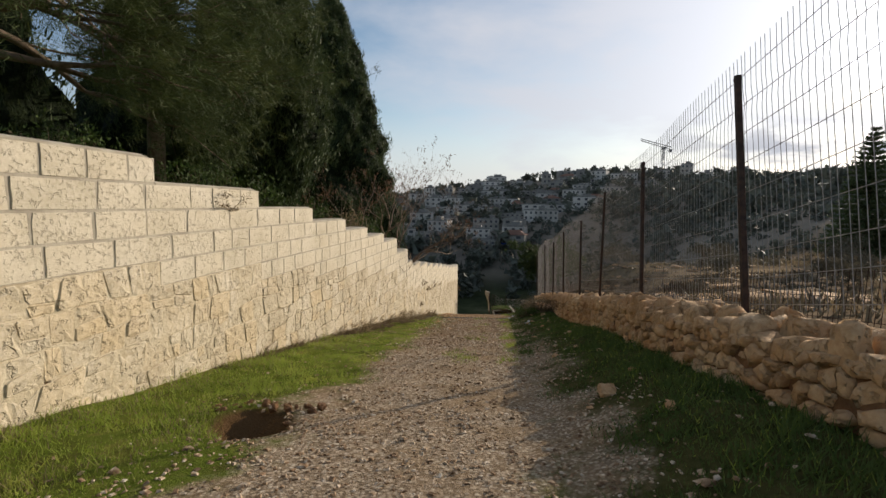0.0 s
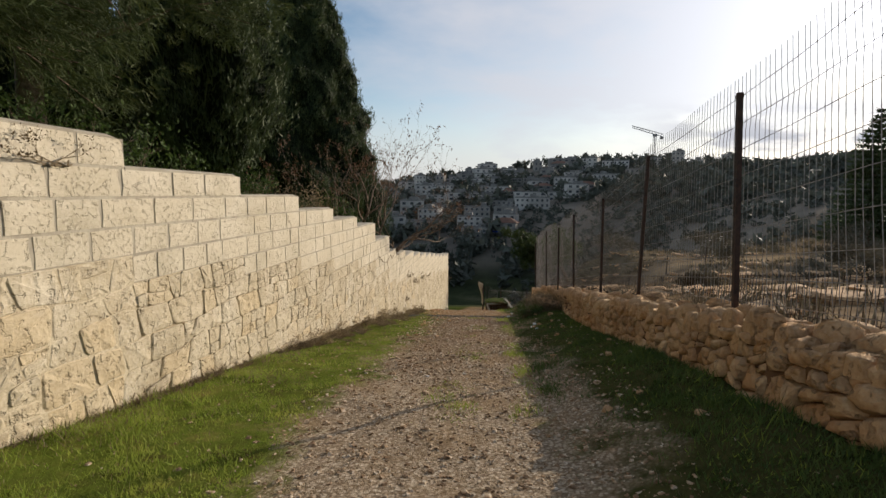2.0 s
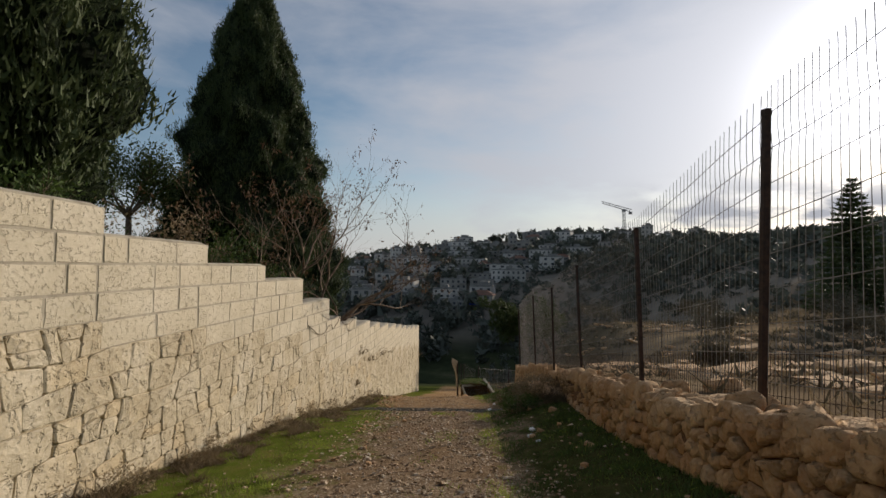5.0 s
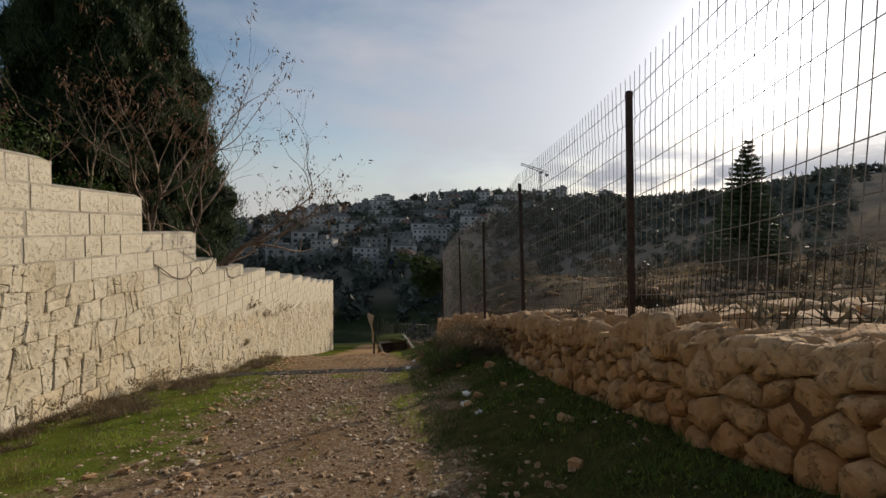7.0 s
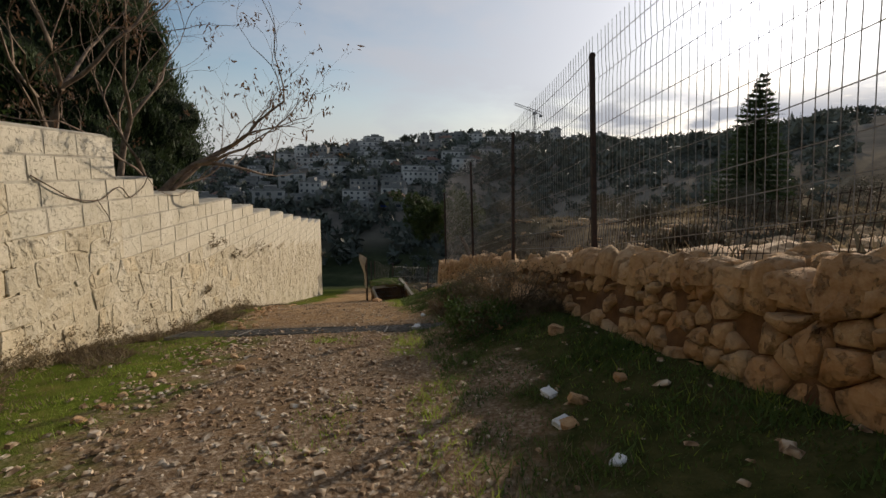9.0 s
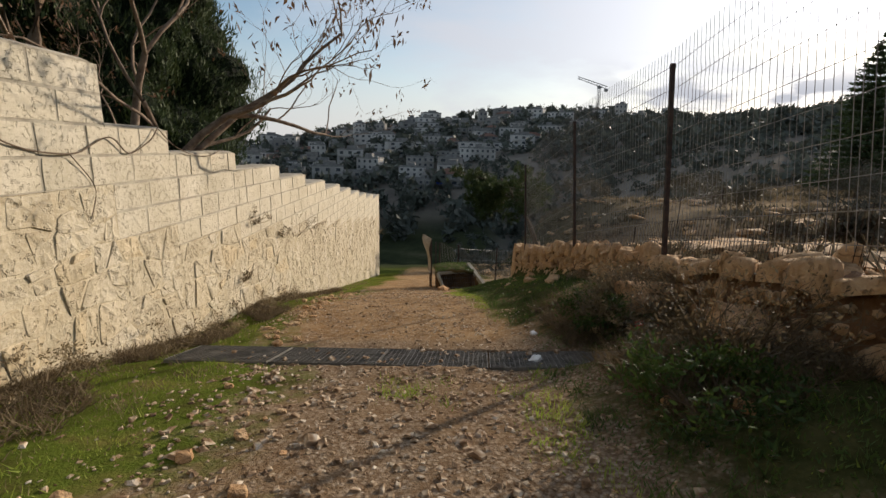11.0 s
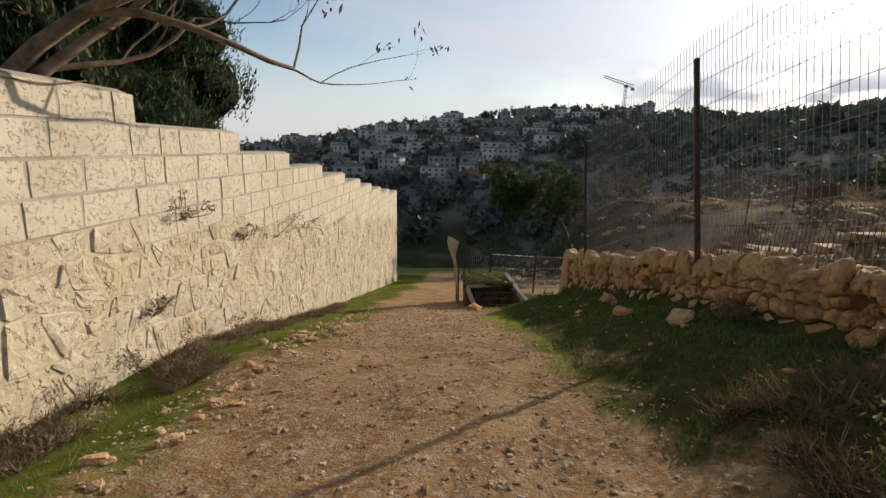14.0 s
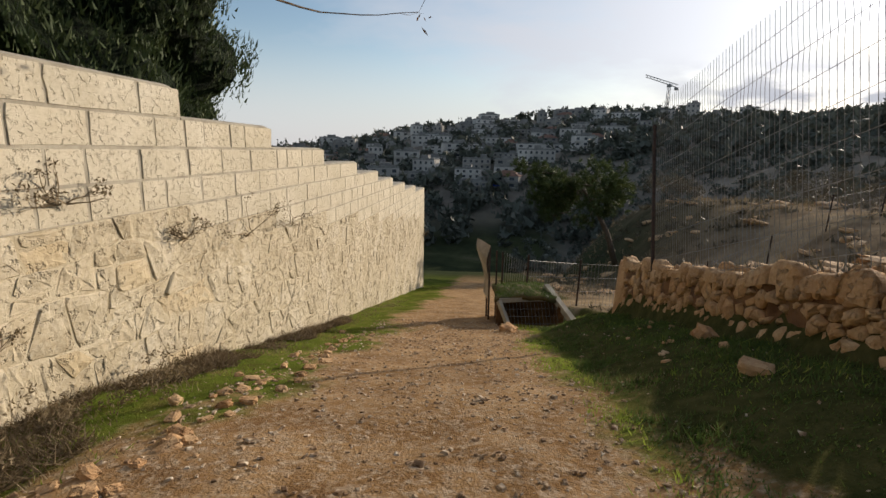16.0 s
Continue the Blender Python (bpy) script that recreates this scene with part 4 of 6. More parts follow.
cypress(-6.4, 12.6, spot(-6.4, 12.6), 15.0, 1.85, 1.7, 60000, 1, 1.5)
cypress(-10.3, 27.8, spot(-10.3, 27.8), 13.9, 4.35, -3.6, 150000, 2, 0.96)
for px_, py_ in ((-9.8, 7.2), (-10.0, 12.4)):
    cypress(px_, py_, spot(px_, py_), 12.5, 2.9, 1.5, 14000, 4, 1.8)
cypress(-10.5, 16.5, spot(-10.5, 16.5), 11.0, 2.0, 1.2, 12000, 3, 1.3)
bare_tree(-5.4, 19.6, spot(-5.4, 19.6), [((0.45, -0.2, 1), 0.095, 0.24), ((-0.6, 0.2, 0.8), 0.065, 0.25), ((-0.2, -0.7, 0.9), 0.06, 0.25), ((0.6, 0.4, 0.8), 0.06, 0.23)], 24, 8.9)
bare_tree(-4.62, 20.9, spot(-4.62, 20.9), [((0.25, 0.1, 1), 0.08, 0.27), ((-0.3, -0.3, 1), 0.075, 0.27), ((0.8, 0.2, 0.75), 0.07, 0.25), ((0.1, -0.8, 0.7), 0.055, 0.25), ((-0.7, 0.3, 0.8), 0.06, 0.26)], 33, 7.9)
pine("pine_tree", "dark pine tree drooping over the stone wall", -7.2, 5.2, spot(-7.2, 5.2), 6.5,
     [(1, 0.3, 0.1, 0.35, 1.5), (0.8, 0.9, 0.0, 0.42, 1.9), (0.3, 1, 0.05, 0.5, 2.0), (1, -0.4, 0.2, 0.5, 1.6), (0.9, 0.6, 0.3, 0.65, 1.7), (-0.3, 1, 0.2, 0.6, 1.8),
      (0.6, -1, 0.3, 0.7, 1.5), (0.5, 0.6, 0.6, 0.85, 1.4), (-1, 0.4, 0.3, 0.7, 1.5), (-0.6, -0.8, 0.3, 0.8, 1.4), (0.9, 0.1, 0.5, 0.85, 1.5), (0.2, 0.9, 0.7, 0.95, 1.3),
      (0.7, 1.0, -0.15, 0.30, 1.8), (0.2, 1.0, -0.1, 0.36, 2.0), (1.0, 0.5, -0.1, 0.28, 1.7), (0.9, 0.0, 0.0, 0.34, 1.6), (1.0, 0.8, 0.1, 0.5, 2.1), (0.8, -0.2, 0.1, 0.42, 1.6), (0.6, 0.8, 0.2, 0.6, 2.2), (0.5, 1.0, 0.3, 0.75, 2.0), (1, 0.2, 0.3, 0.72, 1.7), (0.9, -0.5, 0.0, 0.4, 1.5)], 41, 5600, 0.21, 0.011, 0.6, M["pine"], "pines behind the wall")
pine("pine_tree", "green pine tree behind the stone wall", -7.9, 9.9, spot(-7.9, 9.9), 8.5,
     [(1, 0.3, 0.2, 0.3, 1.9), (0.3, 1, 0.1, 0.4, 2.0), (0.9, 0.9, 0.2, 0.55, 2.0), (-1, 0.5, 0.3, 0.6, 1.7), (0.8, -0.7, 0.3, 0.5, 1.7), (0.2, 0.6, 0.8, 0.9, 1.5), (0.8, 0.5, 0.4, 0.75, 1.7)],
     42, 2600, 0.22, 0.013, 0.6, M["pine"], "pines behind the wall")


def round_tree(x, y, z, h, r, seed):
    """A small broad-leaved tree: a forked trunk and a crown of leafy clumps."""
    rnd, g = random.Random(seed), np.random.default_rng(seed)
    root = tagged(new("olive_tree"), "small grey-green tree with a rounded crown", "tree")
    root.location = (x, y, z)
    b, tips = Build(), []
    b.tube([(0, 0, -0.2), (0.1, 0, h * 0.3), (0, 0.1, h * 0.55)], [0.16, 0.12, 0.09], 7)
    for i in range(7):
        t = 2 * math.pi * i / 7
        limbs(b, (0, 0.05, h * 0.5), (math.cos(t), math.sin(t), 0.9), r * 0.5, 0.06, 2, rnd, tips, 0.6, 0.1)
    part("trunk", b.mesh("olive_wood", M["bark"], True), root)
    tp = np.array([t for t, d in tips])
    tp = tp[g.integers(0, len(tp), 130)]
    p = np.repeat(tp, 70, axis=0) + g.normal(size=(130 * 70, 3)) * 0.34
    d = g.normal(size=p.shape)
    d /= np.linalg.norm(d, axis=1, keepdims=True)
    v, f = blades(p, p + d * 0.13, 0.05)
    part("leaves", mesh_np("olive_leaves", v, f, M["pine"]), root)


round_tree(-12.5, 22.8, spot(-12.5, 22.8), 7.6, 2.2, 51)


def leaning_pine(x, y, seed):
    """An old pine: a bare trunk leaning over to one side under a broad flat crown."""
    rnd, g = random.Random(seed), np.random.default_rng(seed)
    root = tagged(new("umbrella_pine"), "spreading dark pine with a leaning trunk below the gate", "tree")
    z = spot(x, y)
    root.location = (x, y, z)
    top = -3.3 - z
    b, tips = Build(), []
    b.tube([(0, 0, -0.4), (-0.9, 0.1, top * 0.35), (-2.2, 0.1, top * 0.7), (-3.8, 0, top)], [0.24, 0.2, 0.16, 0.1], 8)
    for i in range(26):
        q = rnd.uniform(0.4, 1.0)
        a = rnd.uniform(0, 2 * math.pi)
        limbs(b, (-0.9 - 2.9 * q, 0.1, top * (0.35 + 0.6 * q)), (math.cos(a) * 1.0 - 0.15, math.sin(a), rnd.uniform(-0.15, 0.35)), rnd.uniform(1.1, 1.9), 0.05, 2, rnd, tips, 0.5, 0.0)
    part("trunk", b.mesh("leaning_pine_wood", M["bark"], True), root)
    tp, td = np.array([t for t, d in tips]), np.array([d for t, d in tips])
    i = g.integers(0, len(tp), 1500)
    pts = tp[i] + g.normal(size=(1500, 3)) * np.array([0.35, 0.35, 0.2])
    part("needles", leaf_mesh("leaning_pine_needles", [needle_tufts(pts, td[i], 16, 0.36, 0.07, g, -0.1)], M["pine"]), root)


leaning_pine(8.9, 54.5, 61)

# undergrowth along the foot of the trees, behind the high wall
for i, (ux, uy, us) in enumerate([(-5.6, 3.4, 0.8), (-5.4, 5.4, 0.8), (-5.2, 7.6, 0.8), (-5.4, 9.6, 0.8), (-5.1, 11.2, 0.7), (-5.4, 13.6, 0.9), (-5.3, 15.6, 0.9), (-5.2, 17.6, 0.8), (-7.0, 18.2, 1.3), (-8.0, 14.5, 1.3), (-8.5, 21.0, 1.4)]):
    shrub("undergrowth_shrub", "dark tangled shrub growing behind the wall", "shrub", ux, uy, spot(ux, uy), us, us, us * 1.1, 1000, M["bush_leaf"] if i % 5 else M["straw"], 0.07, 70 + i, 10, None, "shrubs behind the wall")


# ---- the field beyond the fence ----
def fir(x, y, z, h, r, seed):
    """A regular conifer with tiers of drooping boughs."""
    g = np.random.default_rng(seed)
    root = tagged(new("fir_tree"), "dark conical conifer standing on the far side of the field", "tree")
    root.location = (x, y, z)
    part("trunk", Build().tube([(0, 0, -0.3), (0, 0, h)], [0.2, 0.04], 7).mesh("fir_trunk", M["bark"], True), root)
    base, tip = [], []
    for zz in np.linspace(h * 0.10, h * 0.98, 26):
        rr = r * (1 - zz / h) ** 0.8 + 0.12
        for a in g.random(int(9 + rr * 5)) * 2 * np.pi:
            d = np.array([math.cos(a), math.sin(a), -0.12 + 0.35 * zz / h])
            k = int(10 + rr * 14)
            s = g.random(k)[:, None] * rr * g.uniform(0.75, 1.1)
            p = np.array([0, 0, zz]) + d * s + g.normal(size=(k, 3)) * 0.08
            base.append(p)
            tip.append(p + d * 0.22 + g.normal(size=(k, 3)) * 0.16)
    v, f = needles(np.concatenate(base), np.concatenate(tip), 0.17)
    part("boughs", mesh_np("fir_boughs", v, f, M["cypress"]), root)


fir(45.6, 64.7, spot(45.6, 64.7), 11.7 - spot(45.6, 64.7), 5.2, 81)
for i, (bx, by, br, bz) in enumerate([(26.5, 61.0, 2.4, 2.4), (19.0, 44.0, 1.5, 1.2), (12.0, 30.0, 0.9, 0.8), (34.0, 50.0, 2.2, 1.8), (9.0, 24.0, 0.7, 0.5), (24.0, 36.0, 1.5, 1.2),
                                      (40.0, 58.0, 3.0, 2.8), (48.0, 52.0, 3.4, 3.2), (52.0, 66.0, 3.6, 4.0), (30.0, 72.0, 3.0, 2.6), (15.0, 62.0, 2.2, 2.0), (56.0, 48.0, 3.5, 3.6)]):
    shrub("field_shrub", "round brownish-green shrub on the rocky field", "shrub", bx, by, spot(bx, by), br, br, bz, 1300, M["scrub"], 0.26, 90 + i, 9, None, "shrubs on the field")


def field_rocks():
    rnd = random.Random(15)
    kinds = [rough_block("field_rock", 400 + i, M["drystone"], 2, 0.2, 0.16, 0.7) for i in range(8)]
    out = []
    for i in range(230):
        x = 2.8 + 34 * rnd.random() ** 1.5
        y = rnd.uniform(2, 62)
        if abs(y - 34.5 - 0.62 * x) < 2.4:
            continue
        s = rnd.uniform(0.12, 0.5) * (1 + x * 0.03)
        out.append((rnd.choice(kinds), Matrix.LocRotScale((x, y, spot(x, y) + s * 0.05), Euler((rnd.uniform(-0.3, 0.3), rnd.uniform(-0.3, 0.3), rnd.uniform(0, 6.3))), (s * rnd.uniform(0.8, 1.6), s * rnd.uniform(0.8, 2.0), s * rnd.uniform(0.3, 0.55)))))
    for ly, lx0, lx1 in ((11.0, 5, 14), (14.5, 4, 13), (18.0, 5, 17), (21.5, 4, 15), (25.0, 6, 20), (29.0, 6, 22), (33.0, 9, 26)):        # broken ledges across the slope
        x = lx0 + rnd.random()
        while x < lx1:
            w = rnd.uniform(0.7, 2.2)
            y = ly + 0.25 * (x - lx0) + rnd.uniform(-0.4, 0.4)
            if rnd.random() < 0.75 and abs(y - 34.5 - 0.62 * x) > 2.6:
                out.append((rnd.choice(kinds), Matrix.LocRotScale((x, y, spot(x, y) + 0.06), Euler((rnd.uniform(-0.1, 0.1), rnd.uniform(-0.1, 0.1), 0.24 + rnd.uniform(-0.25, 0.25))), (w, rnd.uniform(0.5, 0.9), rnd.uniform(0.16, 0.34)))))
            x += w * 0.9
    ob = new("field_rocks", joined("field_rocks", out, M["drystone"]))
    tagged(ob, "scattered limestone outcrops on the rough field", "rocks", kind="stuff")


field_rocks()


def field_scrub():
    """Low dark tussocks and dry stalks over the field and the near slopes."""
    g = np.random.default_rng(43)
    n = 8000
    x = 2.5 + 62 * g.random(n) ** 1.7
    y = g.uniform(1, 95, n)
    keep = (wobble(x, y, 0.35, 3) > -0.45) & (np.abs(y - 34.5 - 0.62 * x) > 2.0)
    x, y = x[keep], y[keep]
    z = land(x, y)
    per = 6
    s = g.uniform(0.10, 0.34, len(x)) * (1 + 0.035 * x)
    b = np.repeat(np.stack([x, y, z], 1), per, axis=0)
    ss = np.repeat(s, per)
    m = len(b)
    b = b + g.normal(size=(m, 3)) * ss[:, None] * np.array([0.5, 0.5, 0.0])
    tip = b + np.stack([g.normal(size=m) * ss * 0.5, g.normal(size=m) * ss * 0.5, ss * g.uniform(0.4, 1.1, m)], 1)
    wid = ss * g.uniform(0.2, 0.5, m) * np.interp(b[:, 0], [3, 9], [0.35, 1.0])
    dry = np.repeat(wobble(x, y, 0.5, 21) > 0.05, per)
    tagged(new("field_scrub", leaf_mesh("field_scrub", [needles(b[~dry], tip[~dry], wid[~dry])], M["scrub"])), "low dark brown scrub over the rocky field", "scrub", kind="stuff")
    tagged(new("dry_scrub", leaf_mesh("dry_scrub", [needles(b[dry], tip[dry], wid[dry] * 0.5)], M["straw"])), "dry brown stalks over the rocky field", "scrub", kind="stuff")


field_scrub()


# ---- the town on the far hillside ----
M["render_wall"] = plain("pale_limestone_cladding", srgb(158, 154, 147), srgb(198, 193, 185), 0.05, bscale=4, dist=0.02)
M["grey_wall"] = plain("grey_plaster", srgb(118, 115, 110), srgb(152, 148, 141), 0.05, bscale=4, dist=0.02)
M["roof"] = plain("flat_roof", srgb(112, 110, 107), srgb(140, 138, 133), 0.5)
M["tile_roof"] = plain("red_roof_tiles", srgb(104, 78, 66), srgb(128, 96, 80), 1.0)
M["pane"] = plain("dark_window_glass", srgb(56, 60, 66), srgb(84, 88, 94), 0.2, rough=0.15, spec=0.5)
M["tarp"] = plain("blue_tarpaulin", srgb(24, 56, 150), srgb(36, 76, 180), 0.6, rough=0.5)
M["crane"] = plain("crane_steel", srgb(120, 118, 116), srgb(150, 148, 146), 1.0, rough=0.5)


def house(w, d, h, wall, seed, pitched=False, label=""):
    """A block with floors of recessed windows, a parapet or tiled roof, and a stair head. Its front looks along -y."""
    rnd = random.Random(seed)
    root = tagged(new("house"), label or "pale stone block of flats with a flat roof", "house", "houses on the far hillside")
    storeys, cols = max(2, int(h / 2.8)), max(2, int(w / 2.8))
    sh, cw = h / storeys, w / cols
    body, glass, sill = Build(), Build(), Build()
    body.box(-w / 2 + 0.3, w / 2 - 0.3, -d / 2 + 0.3, d / 2, -6, h)
    # the front: piers and spandrels round the openings
    for s in range(storeys):
        z = s * sh
        body.box(-w / 2, w / 2, -d / 2, -d / 2 + 0.3, z - (6 if s == 0 else 0), z + sh * 0.34)
        body.box(-w / 2, w / 2, -d / 2, -d / 2 + 0.3, z + sh * 0.80, z + sh)
        for c in range(cols + 1):
            x = -w / 2 + c * cw
            body.box(max(x - cw * 0.30, -w / 2), min(x + cw * 0.30, w / 2), -d / 2, -d / 2 + 0.3, z + sh * 0.34, z + sh * 0.80)
        for c in range(cols):
            x = -w / 2 + (c + 0.5) * cw
            glass.box(x - cw * 0.23, x + cw * 0.23, -d / 2 + 0.24, -d / 2 + 0.29, z + sh * 0.34, z + sh * 0.80)
            if rnd.random() < 0.35:
                sill.box(x - cw * 0.4, x + cw * 0.4, -d / 2 - 1.1, -d / 2 - 0.002, z + sh * 0.02, z + sh * 0.32)
    for e in (-1, 1):
        body.box(min(e * w / 2, e * (w / 2 - 0.3)), max(e * w / 2, e * (w / 2 - 0.3)), -d / 2 + 0.302, d / 2, -6, h)
    part("wall", body.mesh("house_wall", wall), root)
    tagged(part("window", glass.mesh("house_window", M["pane"]), root), kind="stuff")
    if sill.v:
        tagged(part("balcony", sill.mesh("house_balcony", wall), root), kind="stuff")
    roof = Build()
    if pitched:
        k = len(roof.v)
        roof.v += [(-w / 2 - 0.4, -d / 2 - 0.4, h), (w / 2 + 0.4, -d / 2 - 0.4, h), (w / 2 + 0.4, d / 2 + 0.4, h), (-w / 2 - 0.4, d / 2 + 0.4, h), (-w / 5, 0, h + 2.4), (w / 5, 0, h + 2.4)]
        roof.f += [(0, 1, 5, 4), (1, 2, 5), (2, 3, 4, 5), (3, 0, 4), (3, 2, 1, 0)]
        part("roof", roof.mesh("tiled_roof", M["tile_roof"]), root)
    else:
        for x0, x1, y0, y1 in ((-w / 2, w / 2, -d / 2, -d / 2 + 0.3), (-w / 2, w / 2, d / 2 - 0.3, d / 2), (-w / 2, -w / 2 + 0.3, -d / 2 + 0.3, d / 2 - 0.3), (w / 2 - 0.3, w / 2, -d / 2 + 0.3, d / 2 - 0.3)):
            roof.box(x0, x1, y0, y1, h + 0.003, h + 0.8)
        sx = rnd.uniform(-0.25, 0.25) * w
        roof.box(sx - 1.8, sx + 1.8, -1.5, 2.5, h + 0.003, h + 2.6)
        for i in range(3):
            tx = rnd.uniform(-0.4, 0.4) * w
            roof.box(tx - 0.6, tx + 0.6, -d / 2 + 1.0, -d / 2 + 2.0, h + 0.003, h + 1.3)
        part("roof", roof.mesh("flat_roof", M["roof"]), root)
    return root


def hill_pose(az, r, turn=0.0, sink=0.0):
    x, y = r * math.sin(radians(az)), 17 + r * math.cos(radians(az))
    return Matrix.LocRotScale((x, y, spot(x, y) - sink), Euler((0, 0, -radians(az) + radians(turn))), None)


def build_town():
    rnd = random.Random(77)
    kinds = [house(9, 8, 6.2, M["render_wall"], 1), house(12, 9, 8.5, M["render_wall"], 2), house(15, 9, 5.6, M["grey_wall"], 3), house(8, 8, 5.6, M["grey_wall"], 4, True, "small grey house with a red tiled roof"),
             house(9, 9, 10.5, M["render_wall"], 5), house(20, 10, 6.0, M["render_wall"], 6), house(7, 8, 8.0, M["grey_wall"], 7)]
    homes = [(-10, 300), (-6, 330), (-2, 260), (2, 300), (-14, 310), (5, 270), (-3, 395)]
    for k, (az, r) in zip(kinds, homes):
        k.matrix_basis = hill_pose(az, r)
    used = list(homes)
    for i in range(900):
        az, r = rnd.uniform(-30, 12), 225 + 182 * rnd.random() ** 0.7
        if az > 6 and r < 280:
            continue
        if any(abs(az - a) * r * 0.01745 < 15 and abs(r - q) < 11 for a, q in used):
            continue
        used.append((az, r))
        one = copy_thing(rnd.choice(kinds), hill_pose(az, r, rnd.uniform(-22, 22), rnd.uniform(0, 1.5)))
        one.scale = (rnd.uniform(0.9, 1.9), rnd.uniform(0.7, 1.1), rnd.uniform(0.7, 1.1))
        if len(used) > 112:
            break
    for az, r, k in ((13.2, 330, 5), (9.3, 318, 5), (14.5, 385, 5), (18.0, 400, 5), (21, 410, 4), (26, 418, 1), (17, 345, 2), (23, 380, 0)):
        copy_thing(kinds[k], hill_pose(az, r, rnd.uniform(-10, 10)))


build_town()


def awning(az, r):
    """A blue tarpaulin slung over poles between the houses, sagging in the middle."""
    root = tagged(new("tarpaulin_shelter"), "blue tarpaulin stretched over poles among the houses", "shelter")
    root.matrix_basis = hill_pose(az, r)
    poles = Build()
    for x in (-3.4, 0, 3.4):
        poles.tube([(x, -1.6, -1.5), (x, -1.6, 2.2)], 0.08, 6).tube([(x, 1.6, -1.5), (x, 1.6, 3.4)], 0.08, 6)
    part("pole", poles.mesh("shelter_poles", M["crane"]), root)
    vs, fs = [], []
    for j in range(6):
        for i in range(13):
            u, v = i / 12, j / 5
            vs.append((-3.8 + 7.6 * u, -1.9 + 3.8 * v, 2.15 + 1.3 * v - 0.25 * abs(math.sin(2 * math.pi * u)) - 0.2 * math.sin(math.pi * v) - (0.7 if j == 0 else 0)))
            if i and j:
                k = (j - 1) * 13 + i - 1
                fs.append((k, k + 1, k + 14, k + 13))
    sheet = part("sheet", mesh_of("shelter_sheet", vs, fs, M["tarp"], True), root)
    sheet.modifiers.new("thickness", "SOLIDIFY").thickness = 0.03


awning(0.8, 225)


def tower_crane(az, r, top):
    root = tagged(new("tower_crane"), "tower crane standing up over the skyline", "crane")
    root.matrix_basis = hill_pose(az, r, 38)
    z0 = root.location.z
    h = top - z0
    mast, jib = Build(), Build()
    for sx in (-0.8, 0.8):
        for sy in (-0.8, 0.8):
            mast.tube([(sx, sy, -1), (sx, sy, h)], 0.22, 4)
    for i in range(int(h / 2.5)):
        s = 1 if i % 2 else -1
        mast.tube([(-0.8 * s, -0.8, i * 2.5), (0.8 * s, -0.8, (i + 1) * 2.5)], 0.14, 4)
    mast.box(-1.2, 1.2, -1.2, 1.2, h, h + 2.2)
    for a, b in (((-22, 0, h + 6.5), (8, 0, h)), ((-22, 0, h + 8.0), (8, 0, h + 2.2))):
        jib.tube([a, b], 0.3, 4)
    for i in range(10):
        x = -21 + i * 2.9
        jib.tube([(x, 0, h + 6.2 - i * 0.63), (x + 1.4, 0, h + 7.6 - i * 0.63)], 0.16, 4)
    jib.box(5.5, 8, -0.8, 0.8, h - 2.0, h + 0.2)
    part("mast", mast.mesh("crane_mast", M["crane"]), root)
    part("jib", jib.mesh("crane_jib", M["crane"]), root)


tower_crane(18.5, 425, 50)


def far_woods():
    """Trees between the houses, along the skyline and on the valley floor."""
    g = np.random.default_rng(19)
    sets = []

    def crown(x, y, z, h, r, slim):
        n = 18 if slim else 24
        u = g.random(n)
        a = g.random(n) * 2 * np.pi
        rr = r * ((1 - u) * 0.9 + 0.1 if slim else np.sqrt(np.clip(1 - (2 * u - 0.9) ** 2, 0.02, 1))) * g.uniform(0.3, 1.0, n)
        p = np.stack([x + rr * np.cos(a), y + rr * np.sin(a), z + h * (0.08 + 0.9 * u)], 1)
        d = g.normal(size=(n, 3)) * 0.7 + np.array([0, 0, 1.0 if slim else 0.2])
        s = (0.30 if slim else 0.42) * min(h, 2.2 * r)
        sets.append(needles(p - d * s * 0.4, p + d * s * 0.6, s * g.uniform(0.6, 1.1, n)))
    for i in range(2100):
        az, r = g.uniform(-38, 48), 165 + 250 * g.random() ** 0.75
        x, y = r * math.sin(radians(az)), 17 + r * math.cos(radians(az))
        if wobble(x, y, 0.02, 3) < -0.35 and r > 200:
            continue
        slim = g.random() < 0.22
        h = g.uniform(4, 9) * (1.3 if slim else 1)
        crown(x, y, spot(x, y), h, h * (0.17 if slim else 0.5), slim)
    for i in range(460):           # the skyline
        az, r = g.uniform(-38, 56), g.uniform(415, 432)
        if wobble(az, 0.0, 0.5, 8) < (-0.1 if az > -12 else 0.35):
            continue
        x, y = r * math.sin(radians(az)), 17 + r * math.cos(radians(az))
        slim = g.random() < 0.3
        h = g.uniform(4.5, 9) * (1.25 if slim else 1)
        crown(x, y, spot(x, y) - 1.8, h, h * (0.15 if slim else 0.55), slim)
    for i in range(1100):          # scrub on the slopes beyond the field
        az, r = g.uniform(3, 50), 75 + 190 * g.random() ** 0.9
        x, y = r * math.sin(radians(az)), 17 + r * math.cos(radians(az))
        h = g.uniform(0.8, 3.2) * (0.6 + r / 300)
        crown(x, y, spot(x, y) - 0.3, h, h * 0.7, False)
    ob = new("far_woods", leaf_mesh("far_woods", sets, M["hazy_woods"]))
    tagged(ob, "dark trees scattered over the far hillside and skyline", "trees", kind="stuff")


far_woods()


